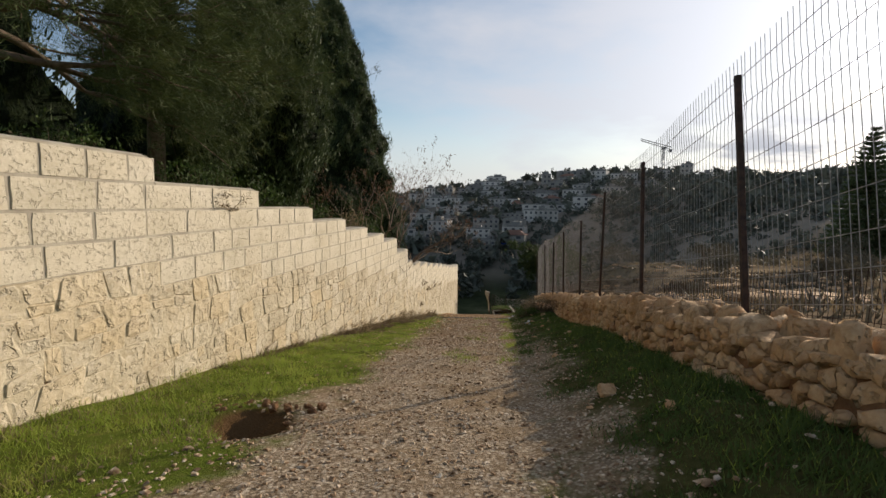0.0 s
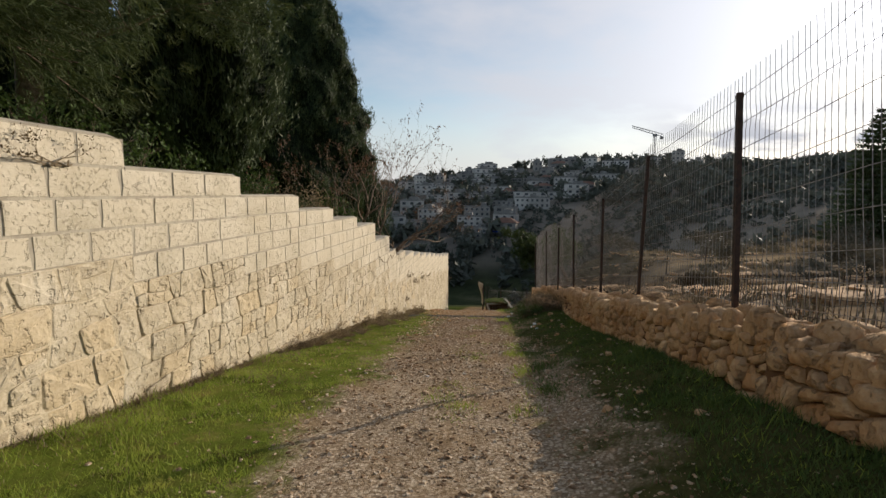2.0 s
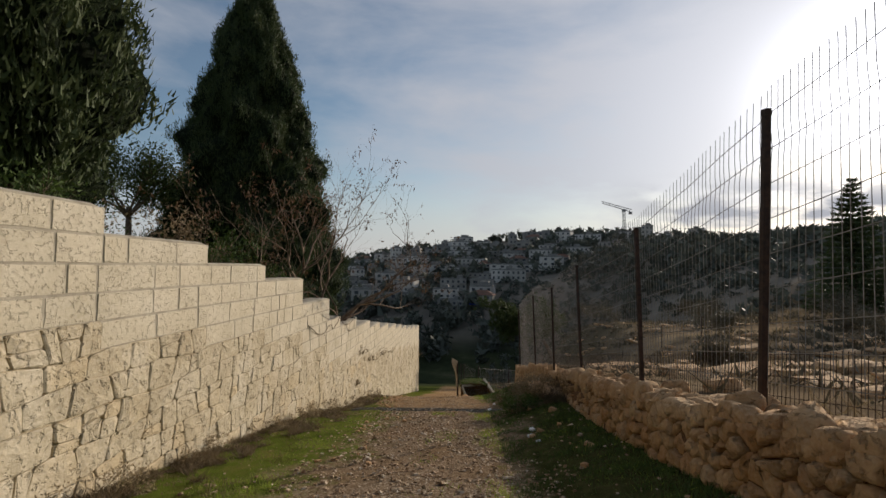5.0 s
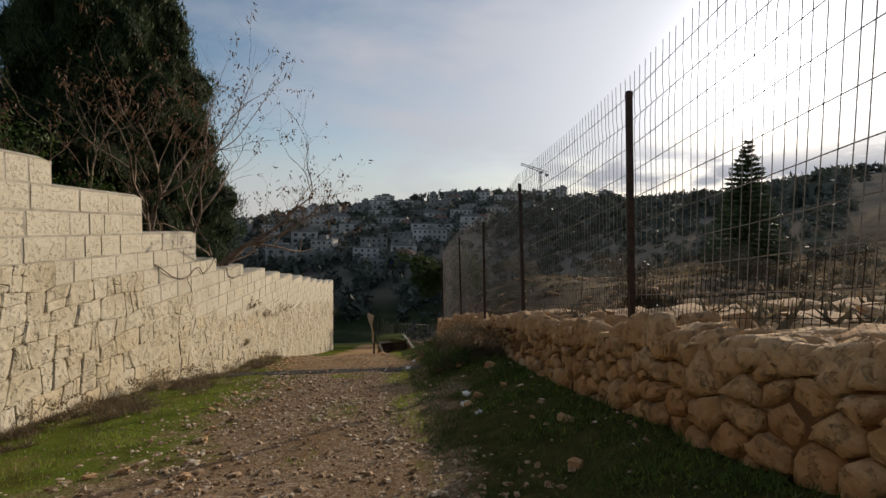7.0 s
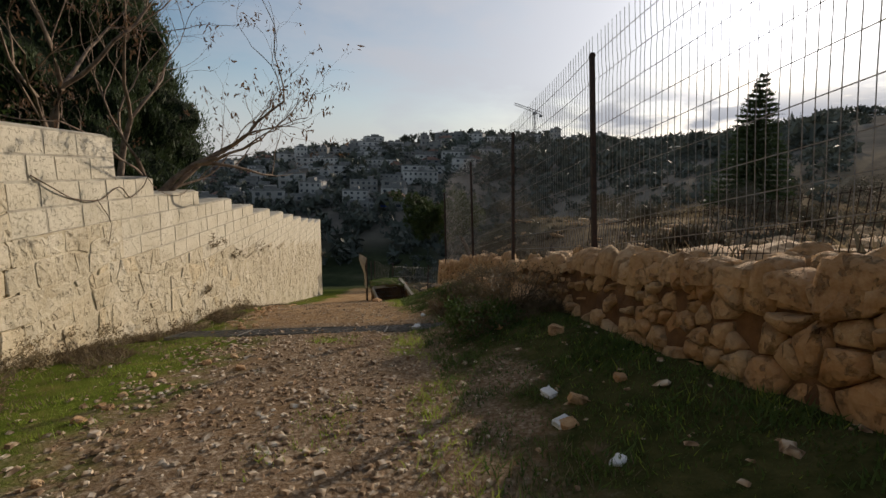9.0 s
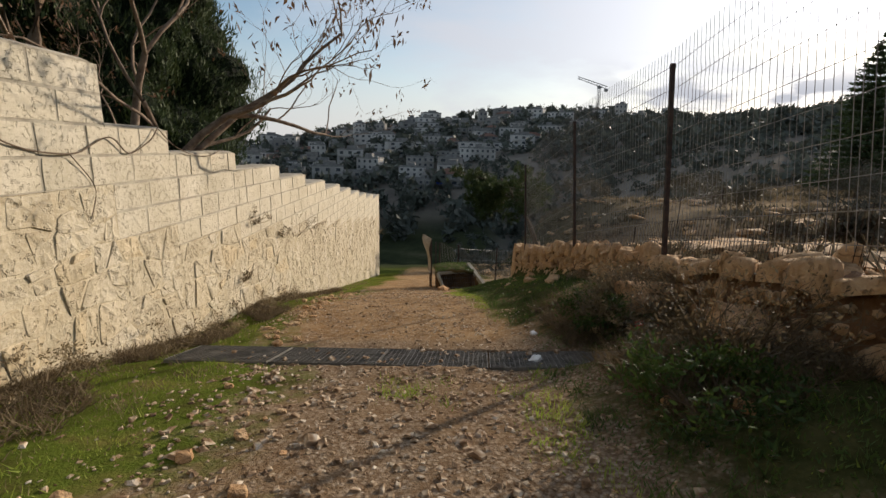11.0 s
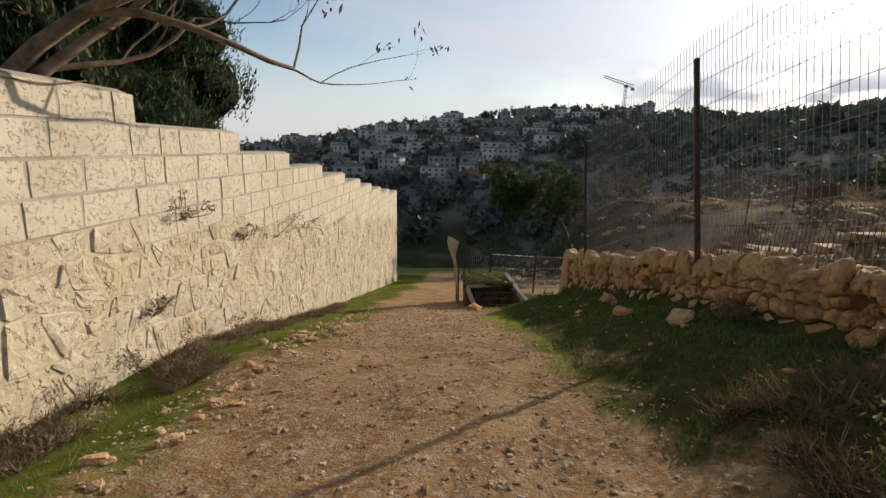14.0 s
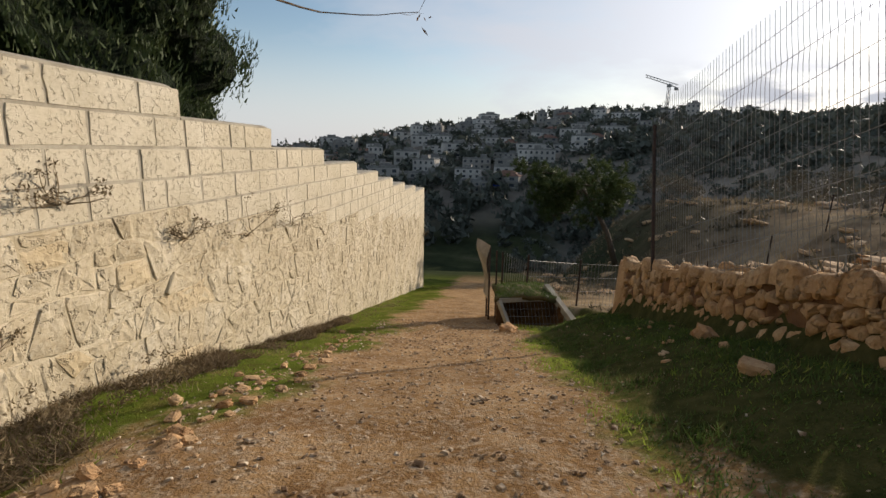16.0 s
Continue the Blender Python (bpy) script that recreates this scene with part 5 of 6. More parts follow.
# ---- grass, gravel and litter on the track ----
def verge(x, y):
    """1 in grass, 0 on the bare track; arrays."""
    w = 0.35 * wobble(x, y, 0.9, 2) + 0.22 * wobble(x, y, 2.7, 5)
    left = np.interp(y, [0, 3, 5, 9, 14, 17, 19, 24, 29, 40], [-2.6, -2.4, -1.8, -1.9, -2.1, -2.3, -2.75, -2.95, -3.1, -3.3])
    right = np.interp(y, [0, 4, 9, 13, 17, 18.6, 21, 25, 30], [1.0, 0.85, 0.7, 0.4, 0.4, 0.75, 0.35, 0.1, -0.1])
    return np.clip(np.maximum(smooth01(0.25, -0.25, x - left + w), smooth01(-0.25, 0.25, x - right + w)), 0, 1)


def grass():
    g = np.random.default_rng(23)
    n = 560000
    y = 0.8 + 33 * g.random(n) ** 1.35
    x = g.uniform(WALL_X + 0.02, 2.05, n)
    v = verge(x, y)
    # tufts along the middle of the track
    rut = np.minimum(np.abs(x + 0.65 + 0.15 * wobble(y, y, 0.3)), np.abs(x - 0.25 + 0.15 * wobble(y, y, 0.4)))
    mid = 0.8 * smooth01(0.0, 0.5, wobble(x, y, 1.1, 9) + 0.25) * smooth01(0.38, 0.1, rut) * (y < 17.6) * smooth01(5.5, 8.5, y)
    dense = np.clip(v * (0.22 + 0.88 * smooth01(-0.3, 0.5, wobble(x, y, 2.2, 1) + 0.5 * wobble(x, y, 6.1, 7))) * np.interp(y, [6, 12], [1.0, 0.75]) * (1 - 0.5 * smooth01(9, 11.5, y) * smooth01(1.5, 0.9, x - WALL_X)) + 0.25 * v * (x > 0.2) + mid, 0, 1)
    keep = (g.random(n) < dense) & ((x + 2.02) ** 2 + (y - 3.5) ** 2 > 0.09) & ~((np.abs(y - 18.17 + 0.097 * (x + 0.5)) < 0.31) & (x > -2.95)) & (x < np.interp(y, [0, 12, 20, 30], [1.72, 1.7, 2.0, 2.1]))
    x, y = x[keep], y[keep]
    n = len(x)
    by_wall = smooth01(0.9, 0.1, x - WALL_X)
    dry = (g.random(n) < 0.08 + 0.25 * by_wall + 0.3 * smooth01(0.1, 0.7, wobble(x, y, 0.8, 12)) + 0.6 * smooth01(8, 12, y) * smooth01(1.9, 0.7, x - WALL_X))
    h = g.uniform(0.02, 0.068, n) * (0.5 + 0.85 * smooth01(-0.4, 0.7, wobble(x, y, 3.3, 15))) * np.interp(y, [6, 11], [1.0, 0.75]) * (1 + 0.8 * g.random(n) ** 4) * (1 + 0.9 * by_wall) * np.where(x > 0.4, 1.15, 1.0)
    base = np.stack([x, y, land(x, y) + 0.012 * wobble(x, y, 7.0) - 0.006], 1)
    tip = base + np.stack([g.normal(size=n) * h * 0.45, g.normal(size=n) * h * 0.45, h], 1)
    wid = g.uniform(0.0028, 0.006, n) * (1 + 0.012 * y)

    def thin(b, t, w):
        s = np.cross(t - b, g.normal(size=b.shape))
        s *= (w / 2 / (np.linalg.norm(s, axis=1) + 1e-9))[:, None]
        return np.stack([b - s, b + s, t], 1).reshape(-1, 3), np.arange(len(b) * 3).reshape(-1, 3)
    weed = ~dry & (x > 0.35)
    dry = dry & (x < 0.9)
    v1, f1 = thin(base[~dry & ~weed], tip[~dry & ~weed], wid[~dry & ~weed] * 1.6)
    v3, f3 = thin(base[weed], tip[weed], wid[weed] * 2.2)
    tagged(new("verge_weeds", mesh_np("verge_weeds", v3, f3, M["clover"])), "low dark green weeds along the low wall", "weeds", kind="stuff")
    v2, f2 = thin(base[dry], tip[dry], wid[dry] * 1.3)
    tagged(new("grass", mesh_np("grass", v1, f1, M["grass"])), "short green winter grass on the verges", "grass", kind="stuff")
    tagged(new("dry_grass", mesh_np("dry_grass", v2, f2, M["straw"])), "withered straw-coloured grass and stalks", "grass", kind="stuff")


grass()


def dead_weeds():
    """Matted brown stalks along the foot of the high wall, and thinner ones by the low wall."""
    g = np.random.default_rng(47)
    n = 85000
    y = g.uniform(5.5, 29, n)
    far = np.interp(y, [5, 9, 11, 13, 17, 18.2, 20, 24, 29], [0.1, 0.2, 0.6, 1.25, 1.2, 0.7, 1.0, 0.7, 0.4]) * (0.75 + 0.35 * wobble(y, y, 1.1, 3))
    x = WALL_X + 0.02 + far * g.random(n) ** 1.25
    left = wobble(x, y, 1.7, 4) + 0.5 * wobble(x, y, 4.4, 8) > -0.25
    side = g.random(n) < 0.22
    xr = g.uniform(0.75, 2.0, n)
    yr = g.uniform(16.3, 20.0, n)
    right = wobble(xr, yr, 2.1, 14) > -0.1
    x, y = np.where(side, xr, x), np.where(side, yr, y)
    keep = np.where(side, right, left & (g.random(n) < np.interp(y, [6, 10, 12], [0.1, 0.35, 1.0]))) & ~((np.abs(y - 18.17 + 0.097 * (x + 0.5)) < 0.31) & (x > -2.95))
    x, y, side = x[keep], y[keep], side[keep]
    n = len(x)
    ln = g.uniform(0.05, 0.20, n) * (0.6 + 0.5 * smooth01(-0.3, 0.6, wobble(x, y, 2.6, 19))) * np.where(side, 1.5, 1.0)
    lean = g.normal(size=(n, 2)) * 0.8
    base = np.stack([x, y, land(x, y) - 0.005 + 0.02 * g.random(n)], 1)
    d = np.stack([lean[:, 0], lean[:, 1], g.uniform(0.25, 1.0, n)], 1)
    d /= np.linalg.norm(d, axis=1, keepdims=True)
    tip = base + d * ln[:, None]
    tip[:, 0] = np.maximum(tip[:, 0], WALL_X + 0.015)
    v, f = needles(base, tip, g.uniform(0.005, 0.011, n))
    tagged(new("dead_weeds", mesh_np("dead_weeds", v, f, M["dead_weed"])), "matted dead brown weeds along the walls", "weeds", kind="stuff")


dead_weeds()


def pebble_material():
    n = Nodes("pebbles", rough=0.9, spec=0.25)
    c = n.ramp(n.noise(22, 1, 0.3), (0.30, srgb(98, 78, 58)), (0.45, srgb(144, 119, 92)), (0.57, srgb(184, 163, 134)), (0.74, srgb(220, 208, 188)))
    n.color(n.mix(n.ramp(n.noise(1.1, 4), (0.4, (0, 0, 0)), (0.65, (1, 1, 1))), c, n.mix(0.4, c, srgb(150, 116, 84))))
    return n.bump(n.noise(120, 3, 0.7), 0.002).m


M["pebble"] = pebble_material()


def gravel():
    g = np.random.default_rng(29)
    n = 52000
    y = 1.0 + 28 * g.random(n) ** 1.2
    x = g.uniform(-3.0, 1.8, n)
    bare = 1 - verge(x, y)
    stony = 0.55 + 0.45 * smooth01(-0.35, 0.35, wobble(x, y, 1.3, 6))
    stony = np.where(y > 18.5, stony * 0.75, stony)
    keep = (g.random(n) < np.clip(bare * stony + 0.06, 0, 1)) & ((x + 2.02) ** 2 + (y - 3.5) ** 2 > 0.07) & ~((np.abs(y - 18.17 + 0.097 * (x + 0.5)) < 0.30) & (g.random(n) > 0.16))
    x, y = x[keep], y[keep]
    n = len(x)
    s = (0.006 + 0.017 * g.random(n) ** 2.4 + 0.020 * (g.random(n) > 0.985)) * np.interp(y, [0, 6, 10, 18.3, 18.6, 30], [1.0, 1.05, 1.4, 1.5, 0.95, 1.0])
    on_grate = np.abs(y - 18.17 + 0.097 * (x + 0.5)) < 0.30
    z = np.where(on_grate, track_z(y) + 0.02 + 0.02 * np.minimum(x, 0) + 0.13 * smooth01(0.2, 2.0, x), land(x, y) + 0.012 * wobble(x, y, 7.0) + 0.02 * wobble(x, y, 3.1, 4)) + s * 0.1
    shape = np.array([[0.8, 0.7, -0.1], [-0.7, 0.8, 0.0], [-0.8, -0.7, -0.1], [0.75, -0.75, 0.0], [0.45, 0.4, 0.62], [-0.4, 0.45, 0.66], [-0.45, -0.4, 0.6], [0.4, -0.45, 0.64]])
    tri = np.array([[0, 1, 5, 4], [1, 2, 6, 5], [2, 3, 7, 6], [3, 0, 4, 7], [4, 5, 6, 7]])
    a = g.random(n) * 2 * np.pi
    v = shape[None] * (1 + g.normal(size=(n, 8, 1)) * 0.16) * np.stack([g.uniform(0.7, 1.5, n), g.uniform(0.7, 1.2, n), g.uniform(0.45, 0.85, n)], 1)[:, None]
    tilt = g.normal(size=(n, 2)) * 0.16
    v[:, :, 2] += v[:, :, 0] * tilt[:, :1] + v[:, :, 1] * tilt[:, 1:]
    c, si = np.cos(a)[:, None], np.sin(a)[:, None]
    v = np.stack([v[:, :, 0] * c - v[:, :, 1] * si, v[:, :, 0] * si + v[:, :, 1] * c, v[:, :, 2]], 2) * s[:, None, None]
    v += np.stack([x, y, z], 1)[:, None]
    f = tri[None] + (np.arange(n) * 8)[:, None, None]
    tagged(new("gravel", mesh_np("gravel", v.reshape(-1, 3), f.reshape(-1, 4), M["pebble"])), "loose grey and tan gravel on the track", "gravel", kind="stuff")


gravel()


def loose_stones():
    rnd = random.Random(31)
    kinds = [rough_block("loose_stone", 500 + i, M["drystone"], 2, 0.2, 0.16, 0.7) for i in range(8)]
    spots = []
    for i in range(90):            # along the edge of the left verge below the drain
        y = rnd.uniform(18.7, 27)
        spots.append((float(np.interp(y, [18, 24, 29], [-2.3, -2.6, -2.9])) + rnd.gauss(0, 0.17), y, rnd.uniform(0.025, 0.085)))
    for i in range(30):            # the left wheel rut above it
        y = rnd.uniform(12, 17.5)
        spots.append((-1.75 + rnd.gauss(0, 0.25), y, rnd.uniform(0.025, 0.065)))
    for i in range(40):            # fallen from the low wall
        y = rnd.uniform(3, 27)
        spots.append((rnd.uniform(0.7, 1.6) + (0.3 if y > 18 else 0), y, rnd.uniform(0.03, 0.08)))
    spots += [(1.35, 23.0, 0.16), (1.7, 24.6, 0.2), (1.5, 21.9, 0.17), (1.75, 18.9, 0.42), (1.85, 19.4, 0.36), (1.8, 17.4, 0.38), (1.45, 15.6, 0.13), (-0.25, 27.9, 0.2), (0.95, 4.1, 0.13)]
    for x, y, s in spots:
        ob = new("loose_stone", rnd.choice(kinds))
        ob.matrix_basis = Matrix.LocRotScale((x, y, spot(x, y) + s * 0.16), Euler((rnd.uniform(-0.3, 0.3), rnd.uniform(-0.3, 0.3), rnd.uniform(0, 6.3))), (s * rnd.uniform(0.9, 1.5), s * rnd.uniform(0.8, 1.2), s * rnd.uniform(0.5, 0.8)))
        tagged(ob, "loose weathered limestone lying on the verge", "stone", "stones on the verges")


loose_stones()

# ---- the drain grates across the track ----
M["grate"] = plain("galvanised_grating", srgb(98, 95, 90), srgb(132, 128, 120), 9, 0.6, 0.4, 0.001, 80)


def grate_z(x):
    y = 18.17 - 0.097 * (x + 0.5)
    return float(track_z(y) + 0.02 * min(x + 0.5, 0) + 0.13 * smooth01(0.2, 2.0, x)) - 0.002


def build_grates():
    x0, n, w = -2.98, 5, 0.98
    for i in range(n):
        a, b = x0 + i * w + 0.006, x0 + (i + 1) * w - 0.006
        GRATE_Y = 18.17 - 0.097 * ((a + b) / 2 + 0.5)
        root = tagged(new("drain_grate"), "galvanised steel drain grating lying across the track", "grating", "drain gratings across the track")
        root.location = ((a + b) / 2, GRATE_Y, (grate_z(a) + grate_z(b)) / 2)
        frame_, bars, rods = Build(), Build(), Build()
        hw, hd = (b - a) / 2, 0.29
        frame_.box(-hw, hw, -hd, -hd + 0.006, -0.03, 0.004).box(-hw, hw, hd - 0.006, hd, -0.03, 0.004).box(-hw, -hw + 0.006, -hd + 0.006, hd - 0.006, -0.03, 0.004).box(hw - 0.006, hw, -hd + 0.006, hd - 0.006, -0.03, 0.004)
        for k in range(1, 22):
            x = -hw + k * 2 * hw / 22
            bars.box(x - 0.0025, x + 0.0025, -hd + 0.006, hd - 0.006, -0.03, 0.0)
        for k in range(1, 14):
            y = -hd + k * 2 * hd / 14
            rods.box(-hw + 0.006, hw - 0.006, y - 0.0035, y + 0.0035, -0.012, 0.003)
        part("frame", frame_.mesh("grate_frame", M["grate"]), root)
        part("bearing_bars", bars.mesh("grate_bars", M["grate"]), root)
        part("cross_rods", rods.mesh("grate_rods", M["grate"]), root)
        root.rotation_euler = (math.atan2(float(track_z(18.5) - track_z(17.7)), 0.8), -math.atan2(grate_z(b) - grate_z(a), b - a), -0.097)


build_grates()

# ---- bushes against the low wall ----
shrub("bramble_bush", "green bramble bush growing at the foot of the low wall", "bush", 0.95, 16.4, spot(0.95, 16.4), 0.34, 0.36, 0.24, 2000, M["bush_leaf"], 0.05, 111, 18)
shrub("dry_bush", "dry brown bush tangled over the crumbled wall", "bush", 1.4, 17.0, spot(1.4, 17.0), 0.5, 0.6, 0.45, 1300, M["dead_weed"], 0.035, 112, 46, M["dead_weed"])
shrub("dry_bush", "dry brown bush tangled over the crumbled wall", "bush", 1.6, 18.95, spot(1.6, 18.95), 0.45, 0.45, 0.42, 1500, M["dead_weed"], 0.03, 113, 44, M["straw"])
for i, (wx, wy, ws) in enumerate([(1.2, 18.85, 0.36), (1.45, 18.7, 0.46), (1.75, 19.2, 0.4), (1.7, 17.9, 0.45), (1.9, 21.8, 0.2), (1.2, 17.2, 0.3)]):
    shrub("tangled_weeds", "dark tangled weeds with dry bent stalks by the track", "weeds", wx, wy, spot(wx, wy), ws, ws, ws * 0.55, 1300, M["scrub"] if i % 2 else M["straw"], 0.03, 150 + i, 30, M["straw"], "tangled weeds by the low wall")
shrub("weed_clump", "leafy green weeds at the edge of the track", "weeds", 1.15, 18.8, spot(1.15, 18.8), 0.34, 0.3, 0.18, 1700, M["bush_leaf"], 0.05, 115, 22)
for i, (wx, wy) in enumerate([(-3.6, 16.2), (-3.55, 17.4), (-3.5, 19.2), (-3.6, 20.2), (-3.5, 21.6), (-3.6, 14.6), (-3.6, 12.8), (-3.3, 15.4), (-3.5, 22.8), (-3.5, 10.8)]):
    shrub("dry_weeds", "dry brown weeds along the foot of the wall", "weeds", wx, wy, spot(wx, wy), 0.16, 0.38, 0.09, 700, M["straw"] if i % 3 else M["pale_straw"], 0.035, 120 + i, 8, M["straw"], "weeds along the wall")
for i, (wy, wz, s) in enumerate([(26.6, -3.05, 0.8), (25.2, -2.95, 0.7), (22.6, -2.25, 0.35), (24.0, -2.75, 0.28), (6.3, 1.62, 0.42), (41.3, -5.9, 0.5), (21.9, -3.15, 0.25)]):
    shrub("wall_weed", "withered weed rooted in a joint of the wall", "weeds", WALL_X + 0.02, wy, wz, 0.08 * s + 0.04, 0.75 * s, 0.13 * s + 0.04, 420, M["dead_weed"], 0.03, 140 + i, 9, M["straw"], "weeds rooted in the wall")


# a dead vine hanging in loops on the wall
vine = Build()


def eased(path, n=6):
    """A smooth curve through the points."""
    q = [path[0]] + list(path) + [path[-1]]
    out = []
    for a, b, c, d in zip(q, q[1:], q[2:], q[3:]):
        for k in range(n):
            t = k / n
            out.append(tuple(0.5 * (2 * b[i] + (c[i] - a[i]) * t + (2 * a[i] - 5 * b[i] + 4 * c[i] - d[i]) * t * t + (3 * b[i] - a[i] - 3 * c[i] + d[i]) * t ** 3) for i in (0, 1)))
    return out + [path[-1]]


for path, r in (([(17.3, -0.66), (17.9, -0.93), (18.5, -0.99), (18.95, -0.84), (19.25, -1.0), (19.6, -0.88), (19.8, -0.72)], 0.008), ([(19.8, -0.72), (20.3, -0.98), (20.9, -1.06), (21.4, -0.98)], 0.006), ([(18.4, -0.98), (18.7, -1.3), (18.6, -1.6)], 0.005)):
    vine.tube([(WALL_X + 0.025 + 0.012 * math.sin(vy * 9), vy, vz) for vy, vz in eased(path)], r, 5)
tagged(new("dead_vine", vine.mesh("dead_vine", M["bark"])), "thin dead vine hanging over the stone wall", "vine")


# ---- the gate below, and the fence along the slope ----
M["sheet"] = plain("weathered_sheet_steel", srgb(112, 106, 98), srgb(150, 142, 132), 3, 0.6, 0.3, 0.004, 12)
M["concrete"] = plain("concrete", srgb(150, 142, 126), srgb(182, 174, 156), 3, dist=0.006)


def build_gate():
    root = tagged(new("gate"), "folded-back rusty gate with bent sheet metal and mesh", "gate")
    gx, gy = -0.62, 29.6
    root.location = (gx, gy, spot(gx, gy) - 0.1)
    b = Build()
    for px, py, h in ((0, 0, 1.75), (0.16, 0.25, 1.62), (0.30, 0.5, 1.55), (-0.05, 0.45, 1.6)):
        b.tube([(px, py, 0), (px - 0.03, py + 0.1, h)], 0.022, 6)
    part("post", b.mesh("gate_posts", M["rust"]), root)
    # a buckled sheet: a grid with folds
    vs, fs = [], []
    for i in range(9):
        for j in range(5):
            u, w = i / 8, j / 4
            vs.append((-0.05 - 0.22 * w * (0.4 + u) + 0.05 * math.sin(u * 7), 0.1 + 0.5 * w + 0.08 * math.sin(u * 5 + w * 3), 0.55 + 1.25 * u + 0.25 * w * math.sin(u * 3)))
            if i and j:
                k = (i - 1) * 5 + j - 1
                fs.append((k, k + 1, k + 6, k + 5))
    sheet = part("sheet", mesh_of("gate_sheet", vs, fs, M["sheet"]), root, label="buckled pale sheet metal")
    sheet.modifiers.new("thickness", "SOLIDIFY").thickness = 0.006
    wire = Build()
    for k in range(10):
        wire.tube([(0.3 + k * 0.05, 0.55 + k * 0.06, 0.1), (0.32 + k * 0.06, 0.6 + k * 0.06, 1.55 - 0.04 * k)], 0.005, 3, False)
    part("mesh", wire.mesh("gate_mesh", M["wire"]), root)


build_gate()


def slope_fence():
    pts = [(0.4, 32.2), (2.2, 34.2), (4.4, 35.2), (7.0, 36.4), (10.0, 38.2), (13.5, 40.6), (17.5, 43.2)]
    for i, (x, y) in enumerate(pts):
        ob = new("fence_post", Build().tube([(0, 0, -0.2), (0.03, 0, 1.55)], 0.028, 6).mesh("slope_post", M["rust"]))
        ob.location = (x, y, spot(x, y))
        tagged(ob, "thin rusty fence post beside the dirt road", "fence post", "posts along the dirt road")
    for (xa, ya), (xb, yb) in zip(pts, pts[1:]):
        root = tagged(new("mesh_fence"), "fine wire mesh fence along the dirt road", "fence", "mesh panels along the dirt road")
        za, zb = spot(xa, ya), spot(xb, yb)
        root.location = (xa, ya, za)
        w = Build()
        n = int(math.hypot(xb - xa, yb - ya) / 0.13)
        for j in range(n):
            u = (j + 0.5) / n
            p = Vector(((xb - xa) * u, (yb - ya) * u, (zb - za) * u))
            w.tube([p, p + Vector((0, 0, 1.4))], 0.006, 3, False)
        part("upright_wires", w.mesh("slope_uprights", M["wire"]), root)
        c = Build()
        for v in (0.05, 0.5, 0.95, 1.4):
            c.tube([(0, 0, v), (xb - xa, yb - ya, zb - za + v)], 0.006, 3, False)
        part("cross_wires", c.mesh("slope_cross", M["wire"]), root)


slope_fence()


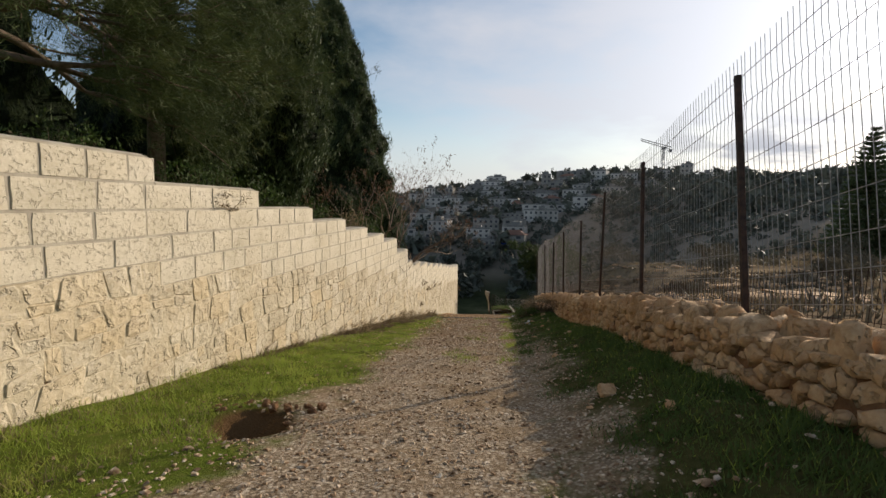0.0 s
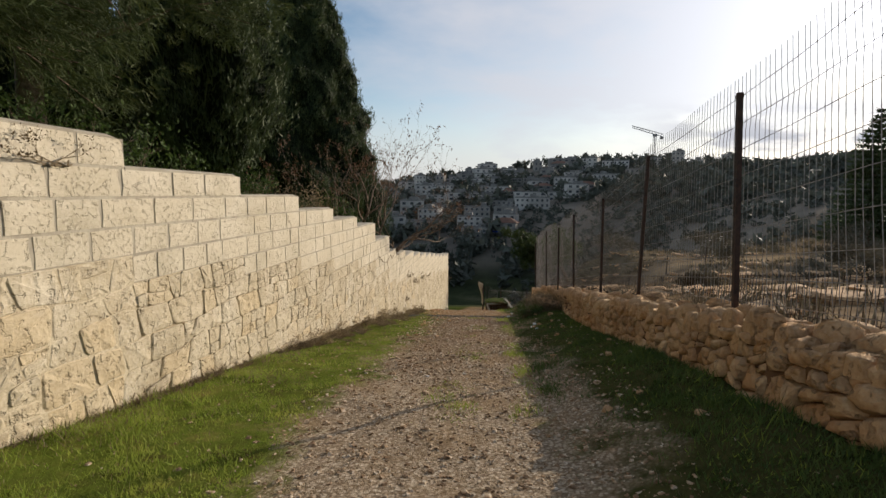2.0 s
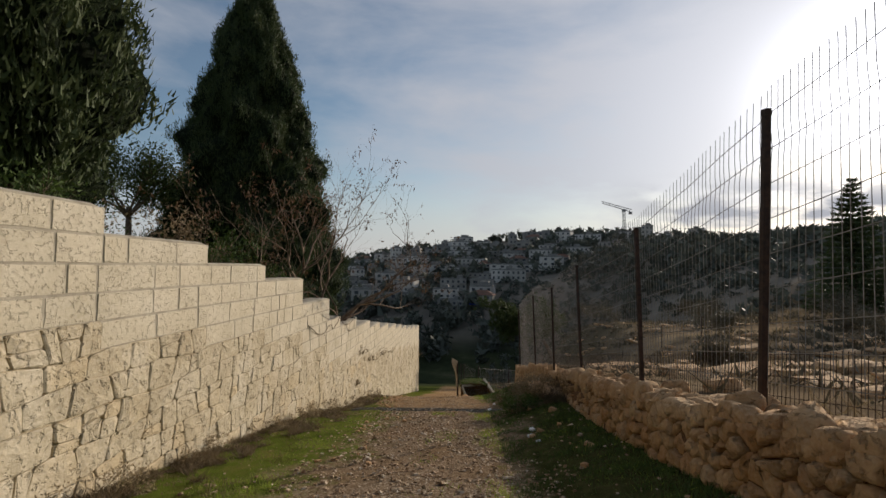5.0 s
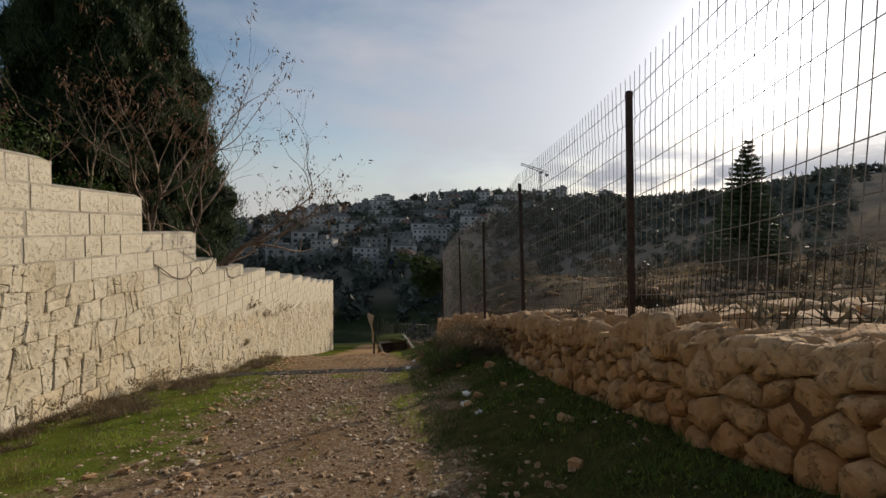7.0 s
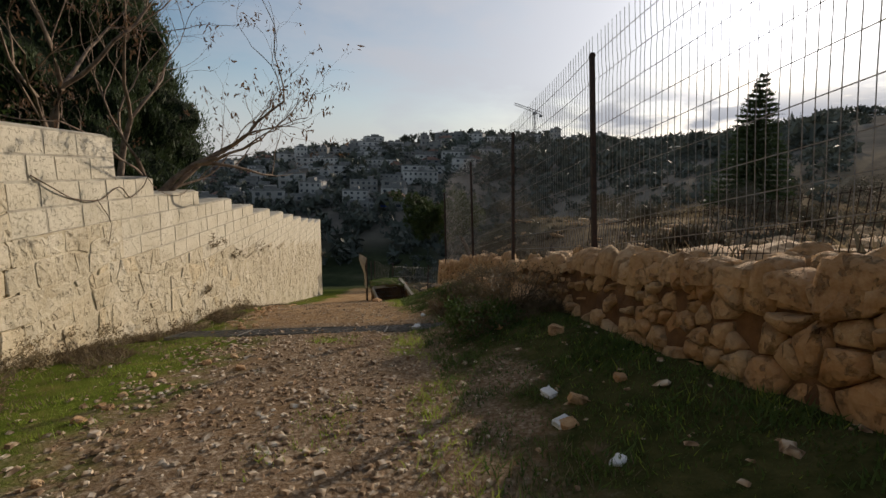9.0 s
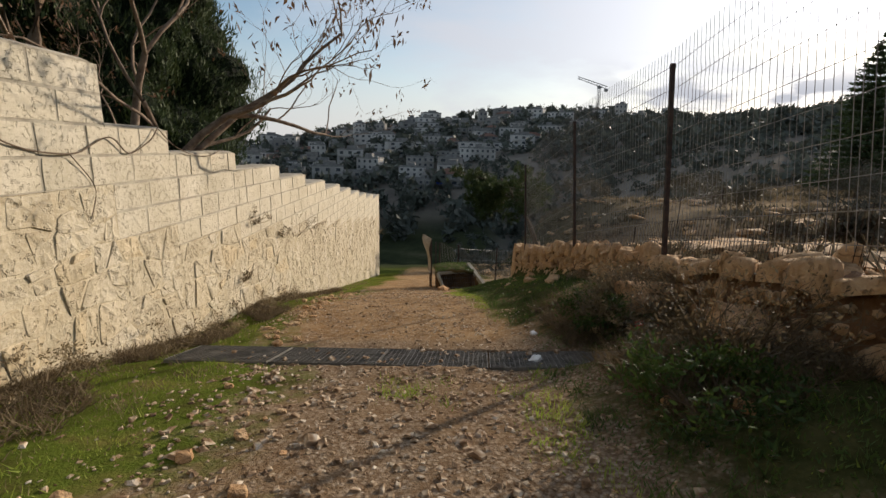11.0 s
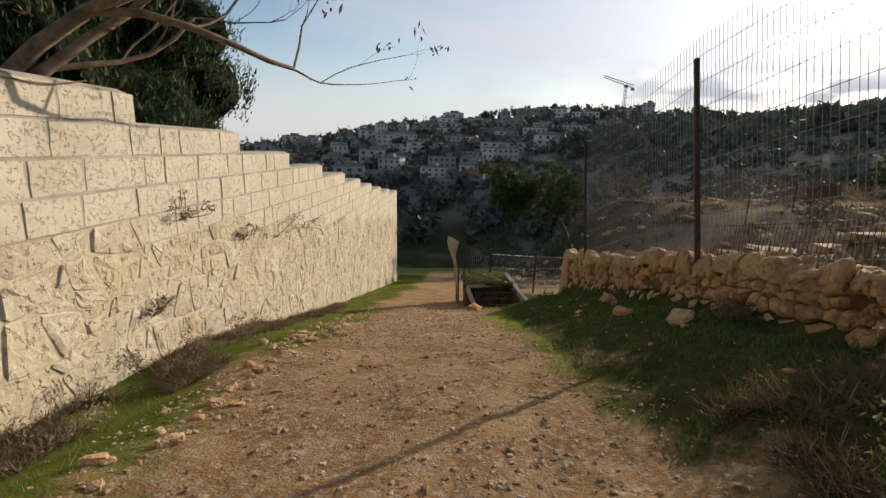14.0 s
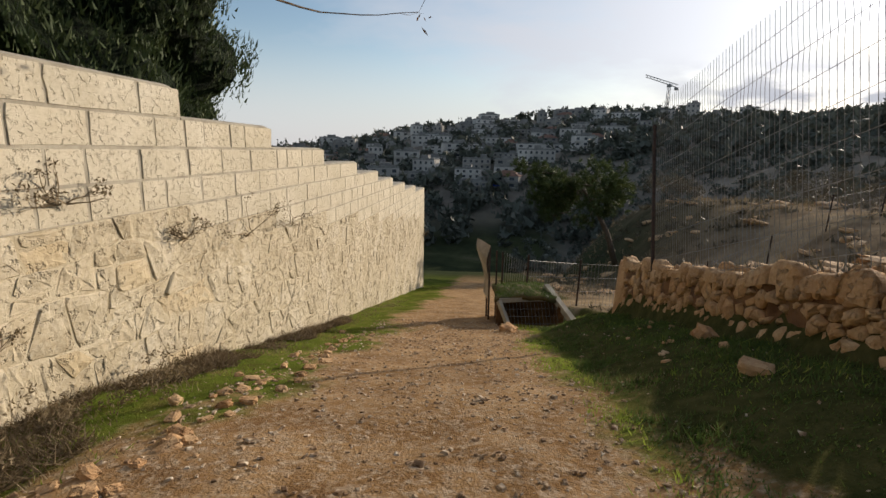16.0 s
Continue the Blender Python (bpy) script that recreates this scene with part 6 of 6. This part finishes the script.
def culvert():
    """A stone-lined mouth in the bank by the gate: raked concrete edges, mesh over the dark opening, turf on top."""
    root = tagged(new("culvert"), "turf-covered culvert mouth with concrete edges and wire mesh", "culvert")
    ox, oy, oz = 0.2, 28.75, float(track_z(28.75))
    root.location = (ox, oy, oz)
    edges = Build()

    def bar(a, b, w, h):
        """A squared concrete edge from a to b."""
        a, b = Vector(a), Vector(b)
        d = (b - a).normalized()
        side = d.cross(Vector((0, 0, 1))).normalized() * w / 2
        up = side.cross(d).normalized() * h / 2
        k = len(edges.v)
        for p in (a, b):
            edges.v.extend([p - side - up, p + side - up, p + side + up, p - side + up])
        edges.f.extend([tuple(k + i for i in q) for q in ((0, 1, 2, 3), (7, 6, 5, 4), (0, 4, 5, 1), (1, 5, 6, 2), (2, 6, 7, 3), (3, 7, 4, 0))])
    bar((-0.62, 0.15, 0.46), (-0.36, -0.25, -0.06), 0.07, 0.10)
    bar((-0.62, 0.18, 0.47), (0.42, 0.45, 0.50), 0.09, 0.09)
    bar((0.42, 0.9, 0.62), (0.92, -0.15, 0.14), 0.12, 0.12)
    part("concrete_edge", edges.mesh("culvert_edges", M["concrete"]), root)
    sides = Build()
    sides.box(-0.66, -0.56, 0.24, 1.5, -0.5, 0.42).box(0.62, 0.74, 0.24, 1.5, -0.5, 0.36).box(-0.56, 0.62, 1.4, 1.5, -0.5, 0.42)
    part("lining", sides.mesh("culvert_lining", M["earth"]), root)
    # the turf over it, humped and thick
    vs, fs, nx, ny = [], [], 14, 12
    for layer in (0, 1):
        for j in range(ny + 1):
            for i in range(nx + 1):
                u, v = i / nx, j / ny
                x, y = -0.72 + 1.30 * u + 0.04 * math.sin(v * 7), 0.16 + 0.22 * u + 1.7 * v
                hump = 0.50 + 0.10 * math.sin(math.pi * u) * math.sin(math.pi * min(1, v + 0.25)) - 0.5 * max(0.0, v - 0.6) + 0.02 * math.sin(u * 19 + v * 13)
                vs.append((x, y, hump - (0.09 if layer else 0)))
    row, lay = nx + 1, (nx + 1) * (ny + 1)
    for j in range(ny):
        for i in range(nx):
            q = j * row + i
            fs += [(q, q + 1, q + row + 1, q + row), (lay + q + row, lay + q + row + 1, lay + q + 1, lay + q)]
    for i in range(nx):
        fs.append((i, lay + i, lay + i + 1, i + 1))
    for j in range(ny):
        fs += [(j * row, (j + 1) * row, lay + (j + 1) * row, lay + j * row), (j * row + nx, lay + j * row + nx, lay + (j + 1) * row + nx, (j + 1) * row + nx)]
    part("turf", mesh_of("culvert_turf", vs, fs, M["turf"], True), root, label="grassy turf")
    g = np.random.default_rng(57)
    m = 2400
    u, v = g.random(m), g.random(m) ** 1.3 * 0.8
    b = np.stack([-0.72 + 1.30 * u + 0.04 * np.sin(v * 7), 0.16 + 0.22 * u + 1.7 * v, 0.53 + 0.10 * np.sin(math.pi * u) * np.sin(math.pi * np.minimum(1, v + 0.25)) - 0.5 * np.maximum(0, v - 0.6) - 0.04], 1)
    vv, ff = needles(b, b + np.stack([g.normal(size=m) * 0.03, g.normal(size=m) * 0.03, g.uniform(0.03, 0.10, m)], 1), 0.011)
    tagged(part("grass", mesh_np("culvert_grass", vv, ff, M["clover"]), root), kind="stuff")
    wire = Build()
    for k in range(17):
        x = -0.52 + k * 0.075
        wire.tube([(x + 0.05, -0.05 + 0.2 * k / 16, -0.15), (x - 0.04, 0.17 + 0.26 * k / 16, 0.46)], 0.004, 3, False)
    for k in range(5):
        f = k / 4
        wire.tube([(-0.42 - 0.12 * f, -0.05 + 0.22 * f, -0.12 + 0.56 * f), (0.72 - 0.12 * f, 0.15 + 0.26 * f, -0.12 + 0.56 * f)], 0.004, 3, False)
    part("mesh", wire.mesh("culvert_mesh", M["wire"]), root)


M["turf"] = plain("turf", srgb(70, 68, 38), srgb(116, 98, 64), 4, dist=0.03, bscale=20)
culvert()


# ---- litter ----
M["bag"] = plain("white_plastic", srgb(206, 206, 202), srgb(232, 232, 230), 8, 0.4, dist=0.01, bscale=30)
M["bottle"] = Nodes("clear_plastic", rough=0.12, spec=0.5).color((0.55, 0.60, 0.60, 1)).m
M["bottle"].node_tree.nodes["Principled BSDF"].inputs["Transmission Weight"].default_value = 0.9
M["red_label"] = plain("red_label", srgb(176, 22, 26), srgb(200, 36, 36), 20, 0.4)


def soil_clods():
    rnd = random.Random(41)
    for i in range(16):
        a, q = rnd.uniform(0, 6.3), rnd.uniform(0.2, 0.55)
        x, y, s = -2.05 + math.cos(a) * q * 1.2, 3.6 + abs(math.sin(a)) * q, rnd.uniform(0.02, 0.07)
        ob = new("soil_clod", rough_block("soil_clod", 700 + i, M["earth"], 2, 0.2, 0.2, 0.7))
        ob.matrix_basis = Matrix.LocRotScale((x, y, spot(x, y) + s * 0.2), Euler((0.2, 0.3, a)), (s * 1.4, s, s * 0.8))
        tagged(ob, "lump of dug brown soil beside a hole", "soil", "clods round the hole")


soil_clods()


def litter():
    rnd = random.Random(37)
    for i, (x, y, s) in enumerate([(0.38, 18.06, 0.15), (0.82, 13.9, 0.12), (0.86, 13.4, 0.09), (0.9, 14.3, 0.12), (0.55, 18.95, 0.10), (-1.0, 8.4, 0.05)]):
        me = rough_block("plastic_bag", 600 + i, M["bag"], 3, 0.1, 0.22, 0.7)
        ob = new("plastic_bag", me)
        z = grate_z(x) if 17.8 < y < 18.5 else spot(x, y)
        ob.matrix_basis = Matrix.LocRotScale((x, y, z + s * 0.14), Euler((0.2, 0.1, rnd.uniform(0, 6))), (s * 0.75, s * 0.55, s * 0.35))
        tagged(ob, "crumpled white plastic bag lying on the ground", "litter", "plastic litter")
    root = tagged(new("plastic_bottle"), "clear plastic drink bottle with a red label in the weeds", "bottle")
    root.matrix_basis = Matrix.LocRotScale((1.34, 18.52, spot(1.34, 18.52) + 0.05), Euler((radians(82), radians(4), radians(72))), None)
    prof = [(0.0, 0.03), (0.01, 0.043), (0.10, 0.044), (0.105, 0.042), (0.19, 0.042), (0.195, 0.044), (0.24, 0.04), (0.285, 0.016), (0.31, 0.014)]
    part("body", Build().tube([(0, 0, z) for z, r in prof], [r for z, r in prof], 14).mesh("bottle_body", M["bottle"], True), root)
    part("label", Build().tube([(0, 0, 0.108), (0, 0, 0.188)], 0.0445, 14, False).mesh("bottle_label", M["red_label"], True), root, label="red paper label")
    part("cap", Build().tube([(0, 0, 0.31), (0, 0, 0.328)], 0.016, 10).mesh("bottle_cap", M["red_label"]), root)


litter()

# ---- the stones of the walls ----
wall_stones(wall_west)
low_wall_stones(wall_east)
